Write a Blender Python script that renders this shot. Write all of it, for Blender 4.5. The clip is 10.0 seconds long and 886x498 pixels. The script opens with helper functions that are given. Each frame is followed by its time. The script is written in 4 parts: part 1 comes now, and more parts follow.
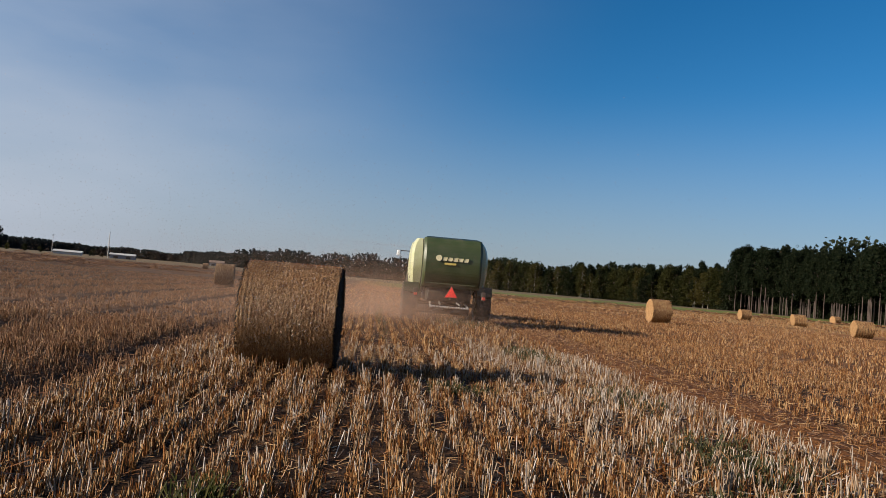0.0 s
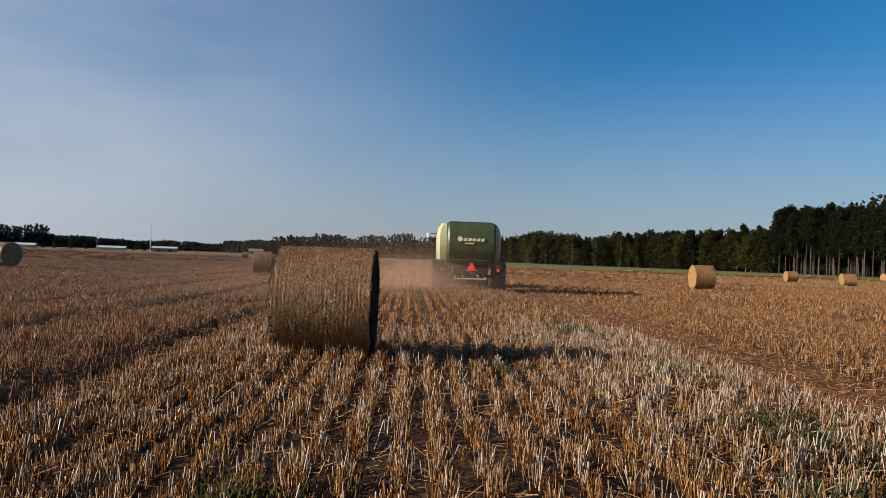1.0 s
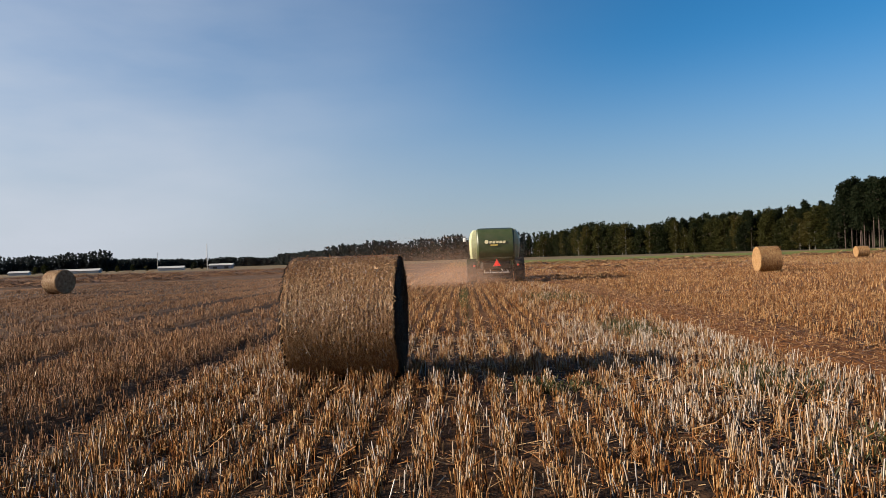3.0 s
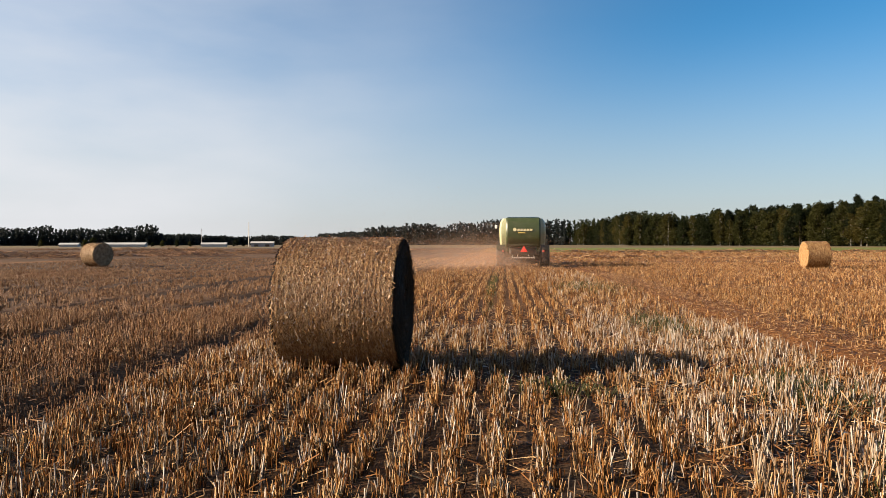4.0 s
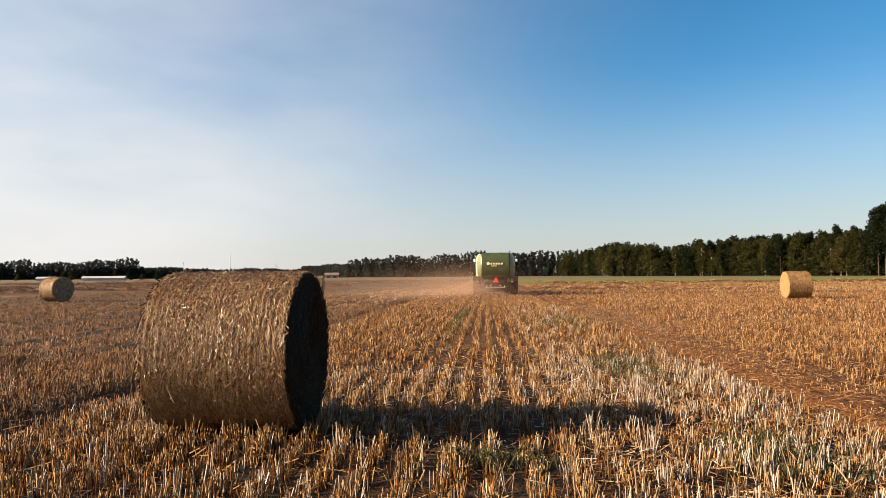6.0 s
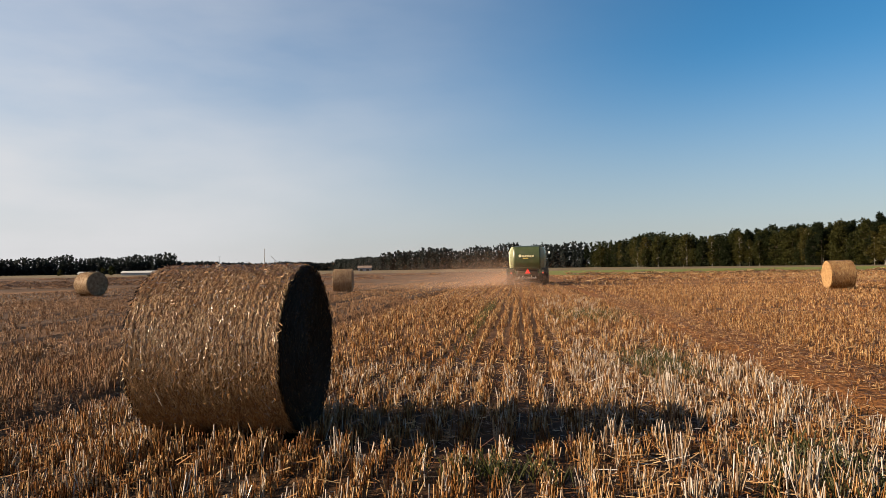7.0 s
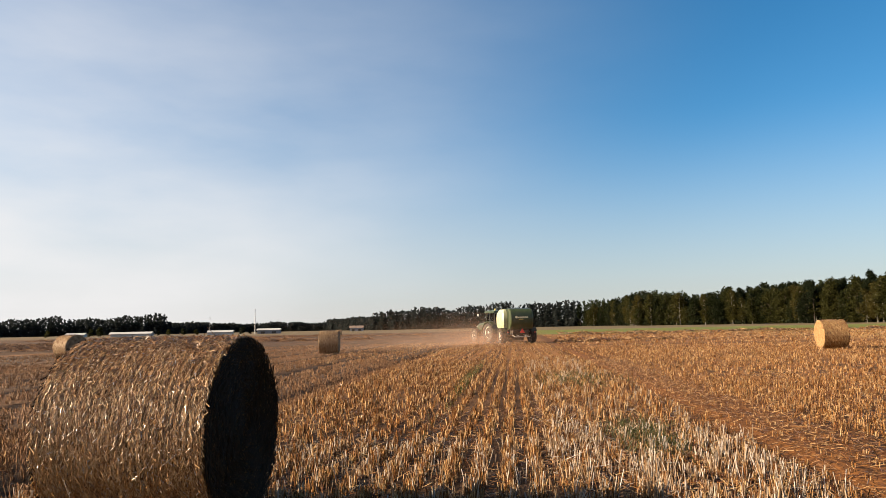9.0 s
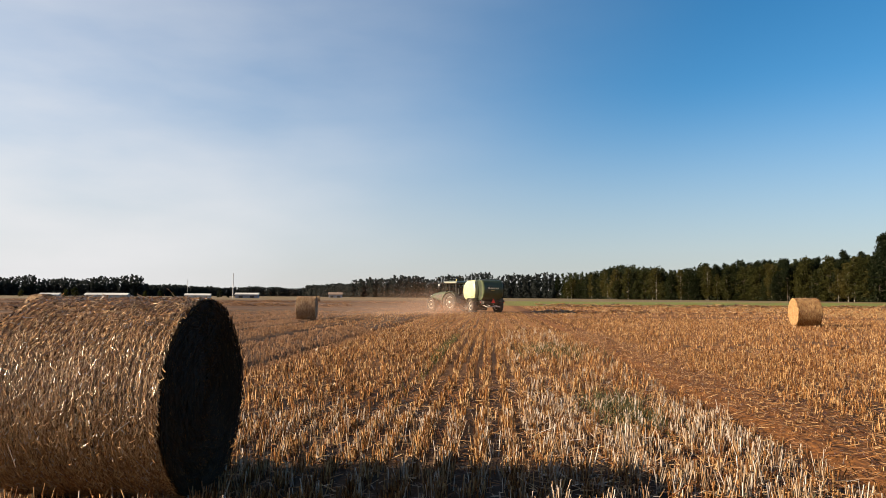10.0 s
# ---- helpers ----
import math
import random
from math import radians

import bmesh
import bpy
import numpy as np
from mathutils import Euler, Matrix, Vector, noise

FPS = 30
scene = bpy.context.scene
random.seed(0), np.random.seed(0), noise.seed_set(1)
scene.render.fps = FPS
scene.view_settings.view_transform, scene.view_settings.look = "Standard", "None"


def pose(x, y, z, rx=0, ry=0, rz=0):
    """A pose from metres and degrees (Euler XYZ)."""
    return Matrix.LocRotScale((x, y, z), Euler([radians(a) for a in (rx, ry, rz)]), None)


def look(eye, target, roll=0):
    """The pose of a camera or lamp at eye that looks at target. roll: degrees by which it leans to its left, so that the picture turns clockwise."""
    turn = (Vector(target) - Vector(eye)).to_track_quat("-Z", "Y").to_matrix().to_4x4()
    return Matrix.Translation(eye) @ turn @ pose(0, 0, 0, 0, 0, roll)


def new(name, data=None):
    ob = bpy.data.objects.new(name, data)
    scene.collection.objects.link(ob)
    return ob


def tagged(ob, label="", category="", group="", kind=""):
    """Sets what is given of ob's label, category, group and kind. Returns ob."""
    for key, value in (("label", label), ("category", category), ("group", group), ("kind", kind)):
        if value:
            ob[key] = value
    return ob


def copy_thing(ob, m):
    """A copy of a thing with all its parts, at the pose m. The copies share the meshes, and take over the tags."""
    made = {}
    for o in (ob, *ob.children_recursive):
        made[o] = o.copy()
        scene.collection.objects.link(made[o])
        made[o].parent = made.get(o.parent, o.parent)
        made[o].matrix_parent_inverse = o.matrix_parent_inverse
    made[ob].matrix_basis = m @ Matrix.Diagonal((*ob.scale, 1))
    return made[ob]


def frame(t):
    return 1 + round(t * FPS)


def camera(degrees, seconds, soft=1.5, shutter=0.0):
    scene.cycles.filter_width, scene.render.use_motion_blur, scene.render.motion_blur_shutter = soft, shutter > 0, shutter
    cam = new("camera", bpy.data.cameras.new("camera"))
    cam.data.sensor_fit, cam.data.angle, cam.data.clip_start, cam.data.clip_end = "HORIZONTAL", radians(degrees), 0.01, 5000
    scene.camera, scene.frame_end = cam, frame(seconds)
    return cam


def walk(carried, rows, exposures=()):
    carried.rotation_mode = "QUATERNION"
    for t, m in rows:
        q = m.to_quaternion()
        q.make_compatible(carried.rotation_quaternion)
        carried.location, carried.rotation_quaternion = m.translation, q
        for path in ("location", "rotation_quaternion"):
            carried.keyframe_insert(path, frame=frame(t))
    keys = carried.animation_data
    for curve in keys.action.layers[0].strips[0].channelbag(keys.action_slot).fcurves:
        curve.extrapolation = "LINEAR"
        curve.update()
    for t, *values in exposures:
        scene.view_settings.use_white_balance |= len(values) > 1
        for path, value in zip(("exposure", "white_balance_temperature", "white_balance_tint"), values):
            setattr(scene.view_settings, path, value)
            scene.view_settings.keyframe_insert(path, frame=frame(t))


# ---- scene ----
cam = camera(64.3, 10.0, soft=0.9)

PATH = [
    (0, (1.069, -9.765, 1.381), (1.989, 0.181, 1.864), 4.82),
    (0.5, (1.143, -9.678, 1.384), (1.632, 0.309, 1.470), 1.74),
    (1, (1.106, -9.428, 1.386), (1.542, 0.562, 1.521), 1.93),
    (1.5, (1.100, -9.147, 1.395), (1.516, 0.841, 1.639), 0.10),
    (2, (1.241, -8.836, 1.421), (1.158, 1.156, 1.805), 1.06),
    (2.5, (1.325, -8.575, 1.412), (1.551, 1.414, 1.814), 0.67),
    (3, (1.371, -8.192, 1.419), (1.085, 1.803, 1.554), -1.92),
    (3.2, (1.407, -8.080, 1.411), (0.998, 1.911, 1.496), -2.20),
    (4.3, (1.770, -7.338, 1.419), (0.831, 2.617, 1.319), 0.13),
    (4.5, (1.806, -7.256, 1.424), (0.888, 2.702, 1.364), -0.56),
    (5, (1.982, -6.867, 1.413), (1.164, 3.097, 1.624), 0.41),
    (5.5, (2.080, -6.521, 1.417), (1.640, 3.466, 1.669), 0.58),
    (5.7, (2.150, -6.380, 1.425), (1.720, 3.605, 1.765), 0.10),
    (6.8, (2.362, -5.880, 1.444), (1.170, 4.040, 1.843), -1.12),
    (7, (2.404, -5.730, 1.431), (1.319, 4.207, 1.698), -0.87),
    (7.5, (2.422, -5.443, 1.419), (1.989, 4.546, 1.632), 1.21),
    (8, (2.429, -5.329, 1.496), (2.185, 4.653, 2.044), -0.56),
    (8.5, (2.534, -5.242, 1.539), (1.977, 4.632, 3.021), 0.47),
    (9, (2.656, -5.207, 1.513), (1.693, 4.685, 2.615), -1.15),
    (9.5, (2.730, -5.161, 1.493), (1.837, 4.758, 2.392), -2.52),
    (10, (2.665, -4.932, 1.502), (1.969, 5.022, 2.169), 0.30),
]
EXPOSURES = [(0.0, 1.14, 5750, 10), (2.0, 1.13, 5850, 10), (3.0, 1.40, 5950, 10), (4.3, 1.84, 6700, 11), (5.7, 1.96, 6950, 11), (7.0, 1.60, 6650, 11), (8.0, 2.04, 6950, 11), (9.0, 1.88, 6800, 11), (10.0, 1.80, 6700, 11)]
walk(cam, [(t, look(eye, target, roll)) for t, eye, target, roll in PATH], EXPOSURES)

# ---- light ----
SUN = Vector((-2.6, -0.62, 1.06)).normalized()
sun_height = math.asin(SUN.z)
sun_turn = math.atan2(SUN.x, SUN.y)

world = bpy.data.worlds.new("sky")
scene.world = world
world.use_nodes = True
wn, wl = world.node_tree.nodes, world.node_tree.links
sky = wn.new("ShaderNodeTexSky")
sky.sky_type, sky.sun_disc = "NISHITA", False
sky.sun_elevation, sky.sun_rotation = sun_height, sun_turn
sky.air_density, sky.dust_density, sky.ozone_density = 1.0, 0.15, 3.5
# thin veil of high haze, whiter towards the sun and the horizon, with faint streaks of cloud
wtc = wn.new("ShaderNodeTexCoord")
toward = wn.new("ShaderNodeVectorMath")
toward.operation = "DOT_PRODUCT"
toward.inputs[1].default_value = SUN
wl.new(wtc.outputs["Generated"], toward.inputs[0])
glow = wn.new("ShaderNodeMapRange")
glow.interpolation_type = "SMOOTHSTEP"
glow.inputs["From Min"].default_value, glow.inputs["From Max"].default_value = -0.36, 0.52
wl.new(toward.outputs["Value"], glow.inputs["Value"])
streak = wn.new("ShaderNodeTexNoise")
streak.inputs["Scale"].default_value, streak.inputs["Detail"].default_value = 2.2, 7.0
stretch = wn.new("ShaderNodeMapping")
stretch.inputs["Scale"].default_value = (1.0, 1.0, 3.2)
wl.new(wtc.outputs["Generated"], stretch.inputs["Vector"])
wl.new(stretch.outputs["Vector"], streak.inputs["Vector"])
thick = wn.new("ShaderNodeMapRange")
thick.inputs["From Min"].default_value, thick.inputs["From Max"].default_value = 0.36, 0.68
thick.inputs["To Min"].default_value, thick.inputs["To Max"].default_value = 0.72, 1.28
wl.new(streak.outputs["Fac"], thick.inputs["Value"])
low = wn.new("ShaderNodeSeparateXYZ")
wl.new(wtc.outputs["Generated"], low.inputs[0])
rim = wn.new("ShaderNodeMapRange")
rim.interpolation_type = "SMOOTHSTEP"
rim.inputs["From Min"].default_value, rim.inputs["From Max"].default_value = 0.55, -0.05
rim.inputs["To Min"].default_value, rim.inputs["To Max"].default_value = 0.36, 1.0
wl.new(low.outputs["Z"], rim.inputs["Value"])
amount = wn.new("ShaderNodeMath")
amount.operation = "MULTIPLY"
wl.new(glow.outputs["Result"], amount.inputs[0])
wl.new(thick.outputs["Result"], amount.inputs[1])
amount2 = wn.new("ShaderNodeMath")
amount2.operation = "MULTIPLY"
amount2.use_clamp = True
wl.new(amount.outputs[0], amount2.inputs[0])
wl.new(rim.outputs["Result"], amount2.inputs[1])
brim = wn.new("ShaderNodeMapRange")
brim.interpolation_type = "SMOOTHSTEP"
brim.inputs["From Min"].default_value, brim.inputs["From Max"].default_value = 0.29, -0.02
brim.inputs["To Max"].default_value = 0.8
wl.new(low.outputs["Z"], brim.inputs["Value"])
rich = wn.new("ShaderNodeHueSaturation")
rich.inputs["Hue"].default_value, rich.inputs["Saturation"].default_value = 0.495, 1.30
rich.inputs["Value"].default_value = 0.75
wl.new(sky.outputs["Color"], rich.inputs["Color"])
haze = wn.new("ShaderNodeMix")
haze.data_type = "RGBA"
haze.inputs[7].default_value = (2.6, 2.74, 3.02, 1)
wl.new(brim.outputs["Result"], haze.inputs[0])
wl.new(rich.outputs["Color"], haze.inputs[6])
veil = wn.new("ShaderNodeMix")
veil.data_type = "RGBA"
veil.inputs[7].default_value = (4.35, 4.42, 4.58, 1)
wl.new(amount2.outputs[0], veil.inputs[0])
wl.new(haze.outputs[2], veil.inputs[6])
wl.new(veil.outputs[2], wn["Background"].inputs["Color"])
wn["Background"].inputs["Strength"].default_value = 0.055

sun = new("sun", bpy.data.lights.new("sun", "SUN"))
sun.data.energy, sun.data.angle, sun.data.color = 5.0, radians(0.6), (1.0, 0.82, 0.60)
sun.matrix_world = look((0, 0, 60), Vector((0, 0, 60)) - SUN)


# ---- materials ----
def shade(name, colors, scale=8.0, rough=0.7, metal=0.0, bump=0.0, bump_scale=60.0, per="", stretch=(1, 1, 1), coat=0.0, spec=0.5, spread=0.5):
    """A surface: noise at two scales picks between colours; per 'island' or 'object' adds a shift for each piece."""
    m = bpy.data.materials.new(name)
    m.use_nodes = True
    n, l = m.node_tree.nodes, m.node_tree.links
    p = n["Principled BSDF"]
    tc = n.new("ShaderNodeTexCoord")
    mp = n.new("ShaderNodeMapping")
    mp.inputs["Scale"].default_value = stretch
    l.new(tc.outputs["Object"], mp.inputs["Vector"])
    big = n.new("ShaderNodeTexNoise")
    big.inputs["Scale"].default_value, big.inputs["Detail"].default_value = scale, 6.0
    l.new(mp.outputs["Vector"], big.inputs["Vector"])
    value = big.outputs["Fac"]
    if per:
        if per == "island":
            rnd = n.new("ShaderNodeNewGeometry").outputs["Random Per Island"]
        else:
            rnd = n.new("ShaderNodeObjectInfo").outputs["Random"]
        mixer = n.new("ShaderNodeMix")
        mixer.inputs[0].default_value = spread
        l.new(value, mixer.inputs[2])
        l.new(rnd, mixer.inputs[3])
        value = mixer.outputs[0]
    ramp = n.new("ShaderNodeValToRGB")
    e = ramp.color_ramp.elements
    lo, hi = (0.3, 0.7) if not per else (0.1, 0.9)
    for i, c in enumerate(colors):
        at = lo + (hi - lo) * i / max(1, len(colors) - 1)
        el = e[i] if i < 2 else e.new(at)
        el.position, el.color = at, (*c, 1)
    l.new(value, ramp.inputs["Fac"])
    l.new(ramp.outputs["Color"], p.inputs["Base Color"])
    p.inputs["Roughness"].default_value, p.inputs["Metallic"].default_value = rough, metal
    p.inputs["Coat Weight"].default_value = coat
    p.inputs["Specular IOR Level"].default_value = spec
    fine = n.new("ShaderNodeTexNoise")
    fine.inputs["Scale"].default_value, fine.inputs["Detail"].default_value = bump_scale, 4.0
    l.new(mp.outputs["Vector"], fine.inputs["Vector"])
    if bump:
        b = n.new("ShaderNodeBump")
        b.inputs["Strength"].default_value, b.inputs["Distance"].default_value = bump, 0.02
        l.new(fine.outputs["Fac"], b.inputs["Height"])
        l.new(b.outputs["Normal"], p.inputs["Normal"])
    rr = n.new("ShaderNodeMapRange")
    rr.inputs["To Min"].default_value, rr.inputs["To Max"].default_value = max(0.05, rough - 0.1), min(1.0, rough + 0.1)
    l.new(fine.outputs["Fac"], rr.inputs["Value"])
    l.new(rr.outputs["Result"], p.inputs["Roughness"])
    return m


def field_material():
    """Soil and cut straw: drilled lines along y, wheel lanes across x, and patches; meadow and bare strips far out."""
    m = bpy.data.materials.new("stubble_field")
    m.use_nodes = True
    n, l = m.node_tree.nodes, m.node_tree.links
    p = n["Principled BSDF"]
    p.inputs["Roughness"].default_value = 0.9
    p.inputs["Specular IOR Level"].default_value = 0.15
    tc = n.new("ShaderNodeTexCoord")
    sep = n.new("ShaderNodeSeparateXYZ")
    l.new(tc.outputs["Object"], sep.inputs[0])

    def noise_at(scale, stretch, detail=5.0):
        mp = n.new("ShaderNodeMapping")
        mp.inputs["Scale"].default_value = stretch
        l.new(tc.outputs["Object"], mp.inputs["Vector"])
        t = n.new("ShaderNodeTexNoise")
        t.inputs["Scale"].default_value, t.inputs["Detail"].default_value = scale, detail
        l.new(mp.outputs["Vector"], t.inputs["Vector"])
        return t.outputs["Fac"]

    def ramp(value, *stops):
        r = n.new("ShaderNodeValToRGB")
        e = r.color_ramp.elements
        for i, (at, c) in enumerate(stops):
            el = e[i] if i < 2 else e.new(at)
            el.position, el.color = at, (*c, 1)
        l.new(value, r.inputs["Fac"])
        return r.outputs["Color"]

    def mix(f, a, b, kind="MIX"):
        x = n.new("ShaderNodeMix")
        x.data_type, x.blend_type = "RGBA", kind
        for socket, v in ((x.inputs[0], f), (x.inputs[6], a), (x.inputs[7], b)):
            if isinstance(v, (int, float)):
                socket.default_value = v
            elif isinstance(v, tuple):
                socket.default_value = (*v, 1)
            else:
                l.new(v, socket)
        return x.outputs[2]

    def step(value, lo, hi):
        r = n.new("ShaderNodeMapRange")
        r.interpolation_type = "SMOOTHSTEP"
        r.inputs["From Min"].default_value, r.inputs["From Max"].default_value = lo, hi
        l.new(value, r.inputs["Value"])
        return r.outputs["Result"]

    def times(a, b):
        x = n.new("ShaderNodeMath")
        x.operation = "MULTIPLY"
        l.new(a, x.inputs[0])
        l.new(b, x.inputs[1])
        return x.outputs[0]

    X, Y = sep.outputs["X"], sep.outputs["Y"]

    def wobble(value, amount):
        x = n.new("ShaderNodeMath")
        x.operation = "MULTIPLY_ADD"
        l.new(noise_at(0.08, (1, 1, 1)), x.inputs[0])
        x.inputs[1].default_value = amount
        l.new(value, x.inputs[2])
        return x.outputs[0]

    lines = noise_at(2.2, (1, 0.05, 1))
    fine = noise_at(25, (1, 0.5, 1))
    patch = noise_at(0.12, (1, 0.6, 1))
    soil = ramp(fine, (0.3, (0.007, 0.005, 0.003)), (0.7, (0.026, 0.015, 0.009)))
    straw = ramp(fine, (0.3, (0.121, 0.054, 0.016)), (0.7, (0.244, 0.113, 0.036)))
    # near the camera stalks stand on soil with litter; further out and on the weathered side straw covers all
    x_left = step(X, -2.6, -2.9)
    ahead = step(Y, 2.0, 16.0)
    more = n.new("ShaderNodeMath")
    more.operation = "MAXIMUM"
    l.new(ahead, more.inputs[0])
    l.new(x_left, more.inputs[1])
    cover = more.outputs[0]
    broad = noise_at(0.42, (1, 0.012, 1), 3.0)
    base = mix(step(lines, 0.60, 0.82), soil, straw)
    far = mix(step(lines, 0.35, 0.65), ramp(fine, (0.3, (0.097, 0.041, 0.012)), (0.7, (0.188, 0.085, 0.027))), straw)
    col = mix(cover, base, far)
    dull = mix(step(lines, 0.35, 0.65), (0.036, 0.019, 0.010), (0.072, 0.041, 0.022))
    col = mix(x_left, col, dull)
    col = mix(times(step(patch, 0.45, 0.7), ahead), col, (0.134, 0.062, 0.022))
    col = mix(times(step(broad, 0.56, 0.68), ahead), col, (0.063, 0.031, 0.012))
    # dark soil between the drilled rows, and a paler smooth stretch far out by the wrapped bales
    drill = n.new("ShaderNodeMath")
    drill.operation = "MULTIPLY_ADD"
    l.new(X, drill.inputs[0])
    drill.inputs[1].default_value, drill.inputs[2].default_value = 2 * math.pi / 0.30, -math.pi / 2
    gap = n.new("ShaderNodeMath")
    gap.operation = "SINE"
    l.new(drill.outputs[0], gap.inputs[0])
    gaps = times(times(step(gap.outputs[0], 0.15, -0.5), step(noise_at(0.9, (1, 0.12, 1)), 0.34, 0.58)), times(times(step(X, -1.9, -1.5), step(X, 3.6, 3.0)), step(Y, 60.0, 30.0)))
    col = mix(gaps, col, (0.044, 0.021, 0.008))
    col = mix(times(step(X, 27.0, 34.0), step(wobble(Y, 8.0), 44.0, 54.0)), col, ramp(fine, (0.3, (0.191, 0.111, 0.039)), (0.7, (0.287, 0.179, 0.071))))
    # bare soil between the tufts past the lane
    col = mix(times(times(step(noise_at(2.6, (1, 0.45, 1)), 0.48, 0.62), step(X, 7.0, 7.8)), step(Y, 36.0, 18.0)), col, (0.050, 0.026, 0.011))
    # pale and dark bands across the field past the lane
    across = noise_at(0.16, (0.10, 1.0, 1), 4.0)
    col = mix(times(times(step(across, 0.50, 0.66), step(Y, 14.0, 30.0)), step(X, 7.0, 9.0)), col, (0.095, 0.044, 0.016))
    col = mix(times(times(step(across, 0.48, 0.34), step(Y, 14.0, 30.0)), step(X, 7.0, 9.0)), col, (0.246, 0.135, 0.052))
    # wheel lanes of the drill, one every 2.9 m
    wave = n.new("ShaderNodeMath")
    wave.operation = "MULTIPLY_ADD"
    l.new(X, wave.inputs[0])
    wave.inputs[1].default_value, wave.inputs[2].default_value = 2 * math.pi / 2.9, 2.45 * 2 * math.pi / 2.9 + math.pi / 2
    curve = n.new("ShaderNodeMath")
    curve.operation = "SINE"
    l.new(wave.outputs[0], curve.inputs[0])
    lanes = times(times(step(curve.outputs[0], 0.62, 0.95), step(noise_at(0.25, (1, 0.1, 1)), 0.22, 0.45)), x_left)
    half = n.new("ShaderNodeMath")
    half.operation = "MULTIPLY"
    l.new(lanes, half.inputs[0])
    half.inputs[1].default_value = 0.9
    col = mix(half.outputs[0], col, (0.036, 0.020, 0.010))
    # the swept reddish lane
    lane = times(step(X, 5.2, 6.0), step(X, 7.7, 6.5))
    col = mix(lane, col, ramp(fine, (0.3, (0.046, 0.017, 0.005)), (0.7, (0.128, 0.052, 0.014))))
    # meadow strip and bare strip in front of the wood
    edge = noise_at(0.05, (1, 1, 1))
    wob = n.new("ShaderNodeMath")
    wob.operation = "MULTIPLY_ADD"
    l.new(edge, wob.inputs[0])
    wob.inputs[1].default_value = 14.0
    l.new(Y, wob.inputs[2])
    green = times(times(step(wob.outputs[0], 117, 122), step(wob.outputs[0], 232, 222)), step(X, -6, 12))
    meadow = ramp(noise_at(0.35, (1, 2, 1)), (0.3, (0.066, 0.080, 0.016)), (0.7, (0.125, 0.130, 0.028)))
    col = mix(green, col, meadow)
    bare = step(wob.outputs[0], 225, 235)
    col = mix(bare, col, ramp(noise_at(0.15, (1, 3, 1)), (0.35, (0.080, 0.059, 0.031)), (0.65, (0.121, 0.090, 0.050))))
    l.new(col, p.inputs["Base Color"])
    b = n.new("ShaderNodeBump")
    b.inputs["Strength"].default_value, b.inputs["Distance"].default_value = 0.9, 0.06
    l.new(noise_at(9, (1, 0.4, 1), 8.0), b.inputs["Height"])
    l.new(b.outputs["Normal"], p.inputs["Normal"])
    return m


FIELD = field_material()
STRAW = shade("straw", [(0.043, 0.014, 0.004), (0.119, 0.046, 0.010), (0.192, 0.089, 0.028), (0.339, 0.221, 0.108)], 3.0, 0.34, per="island", spread=0.95, spec=0.24)
STRAW_PALE = shade("straw_pale", [(0.133, 0.071, 0.032), (0.200, 0.133, 0.079), (0.277, 0.222, 0.167), (0.356, 0.317, 0.285)], 3.0, 0.36, per="island", spread=0.85, spec=0.34)
STRAW_GREY = shade("straw_weathered", [(0.068, 0.030, 0.012), (0.117, 0.055, 0.022), (0.163, 0.087, 0.041), (0.208, 0.122, 0.068)], 3.0, 0.5, per="island", spread=0.7, spec=0.2)
BALE_STRAW = shade("bale_straw", [(0.112, 0.050, 0.017), (0.243, 0.121, 0.047), (0.395, 0.229, 0.102), (0.577, 0.401, 0.222)], 5.0, 0.24, per="island", spread=0.55, spec=0.36)
BALE_CORE = shade("packed_straw", [(0.048, 0.022, 0.008), (0.122, 0.065, 0.023), (0.204, 0.115, 0.046)], 22.0, 0.8, bump=0.9, bump_scale=90, stretch=(2.611, 0.936, 1.064), spec=0.1)
# the shade on the flat end is put into this near-black straw colour
BALE_END = shade("shaded_bale_end", [(0.006, 0.003, 0.001), (0.011, 0.006, 0.002), (0.019, 0.010, 0.004), (0.027, 0.017, 0.007)], 5.0, 0.7, per="island", spread=0.7, spec=0.15)
BALE_FAR = shade("bale_roll", [(0.138, 0.075, 0.031), (0.202, 0.117, 0.049), (0.263, 0.164, 0.077)], 9.0, 0.75, bump=0.8, bump_scale=40, stretch=(1.857, 0.635, 1.127), spec=0.20)
BALE_GREY = shade("weathered_bale_roll", [(0.120, 0.072, 0.036), (0.190, 0.122, 0.066), (0.260, 0.180, 0.105)], 9.0, 0.75, bump=0.8, bump_scale=40, stretch=(2.0, 0.6, 0.6), spec=0.20)
WEED = shade("green_weed", [(0.022, 0.027, 0.006), (0.044, 0.047, 0.012), (0.086, 0.073, 0.024)], 4.0, 0.6, per="island", spread=0.7)
PINE = shade("pine_needles", [(0.003, 0.009, 0.003), (0.010, 0.015, 0.006), (0.019, 0.022, 0.009)], 0.4, 0.7, per="island", spread=0.6, spec=0.10)
LEAF = shade("leaves", [(0.004, 0.006, 0.002), (0.009, 0.013, 0.003), (0.021, 0.023, 0.005), (0.031, 0.030, 0.006)], 1.3, 0.65, per="object", spread=0.62, spec=0.12)
BIRCH = shade("birch_leaves", [(0.016, 0.018, 0.003), (0.032, 0.031, 0.006), (0.056, 0.043, 0.009)], 1.3, 0.6, per="object", spread=0.6, spec=0.15)
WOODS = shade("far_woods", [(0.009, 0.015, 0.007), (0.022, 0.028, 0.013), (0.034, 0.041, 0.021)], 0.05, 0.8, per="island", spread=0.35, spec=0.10)
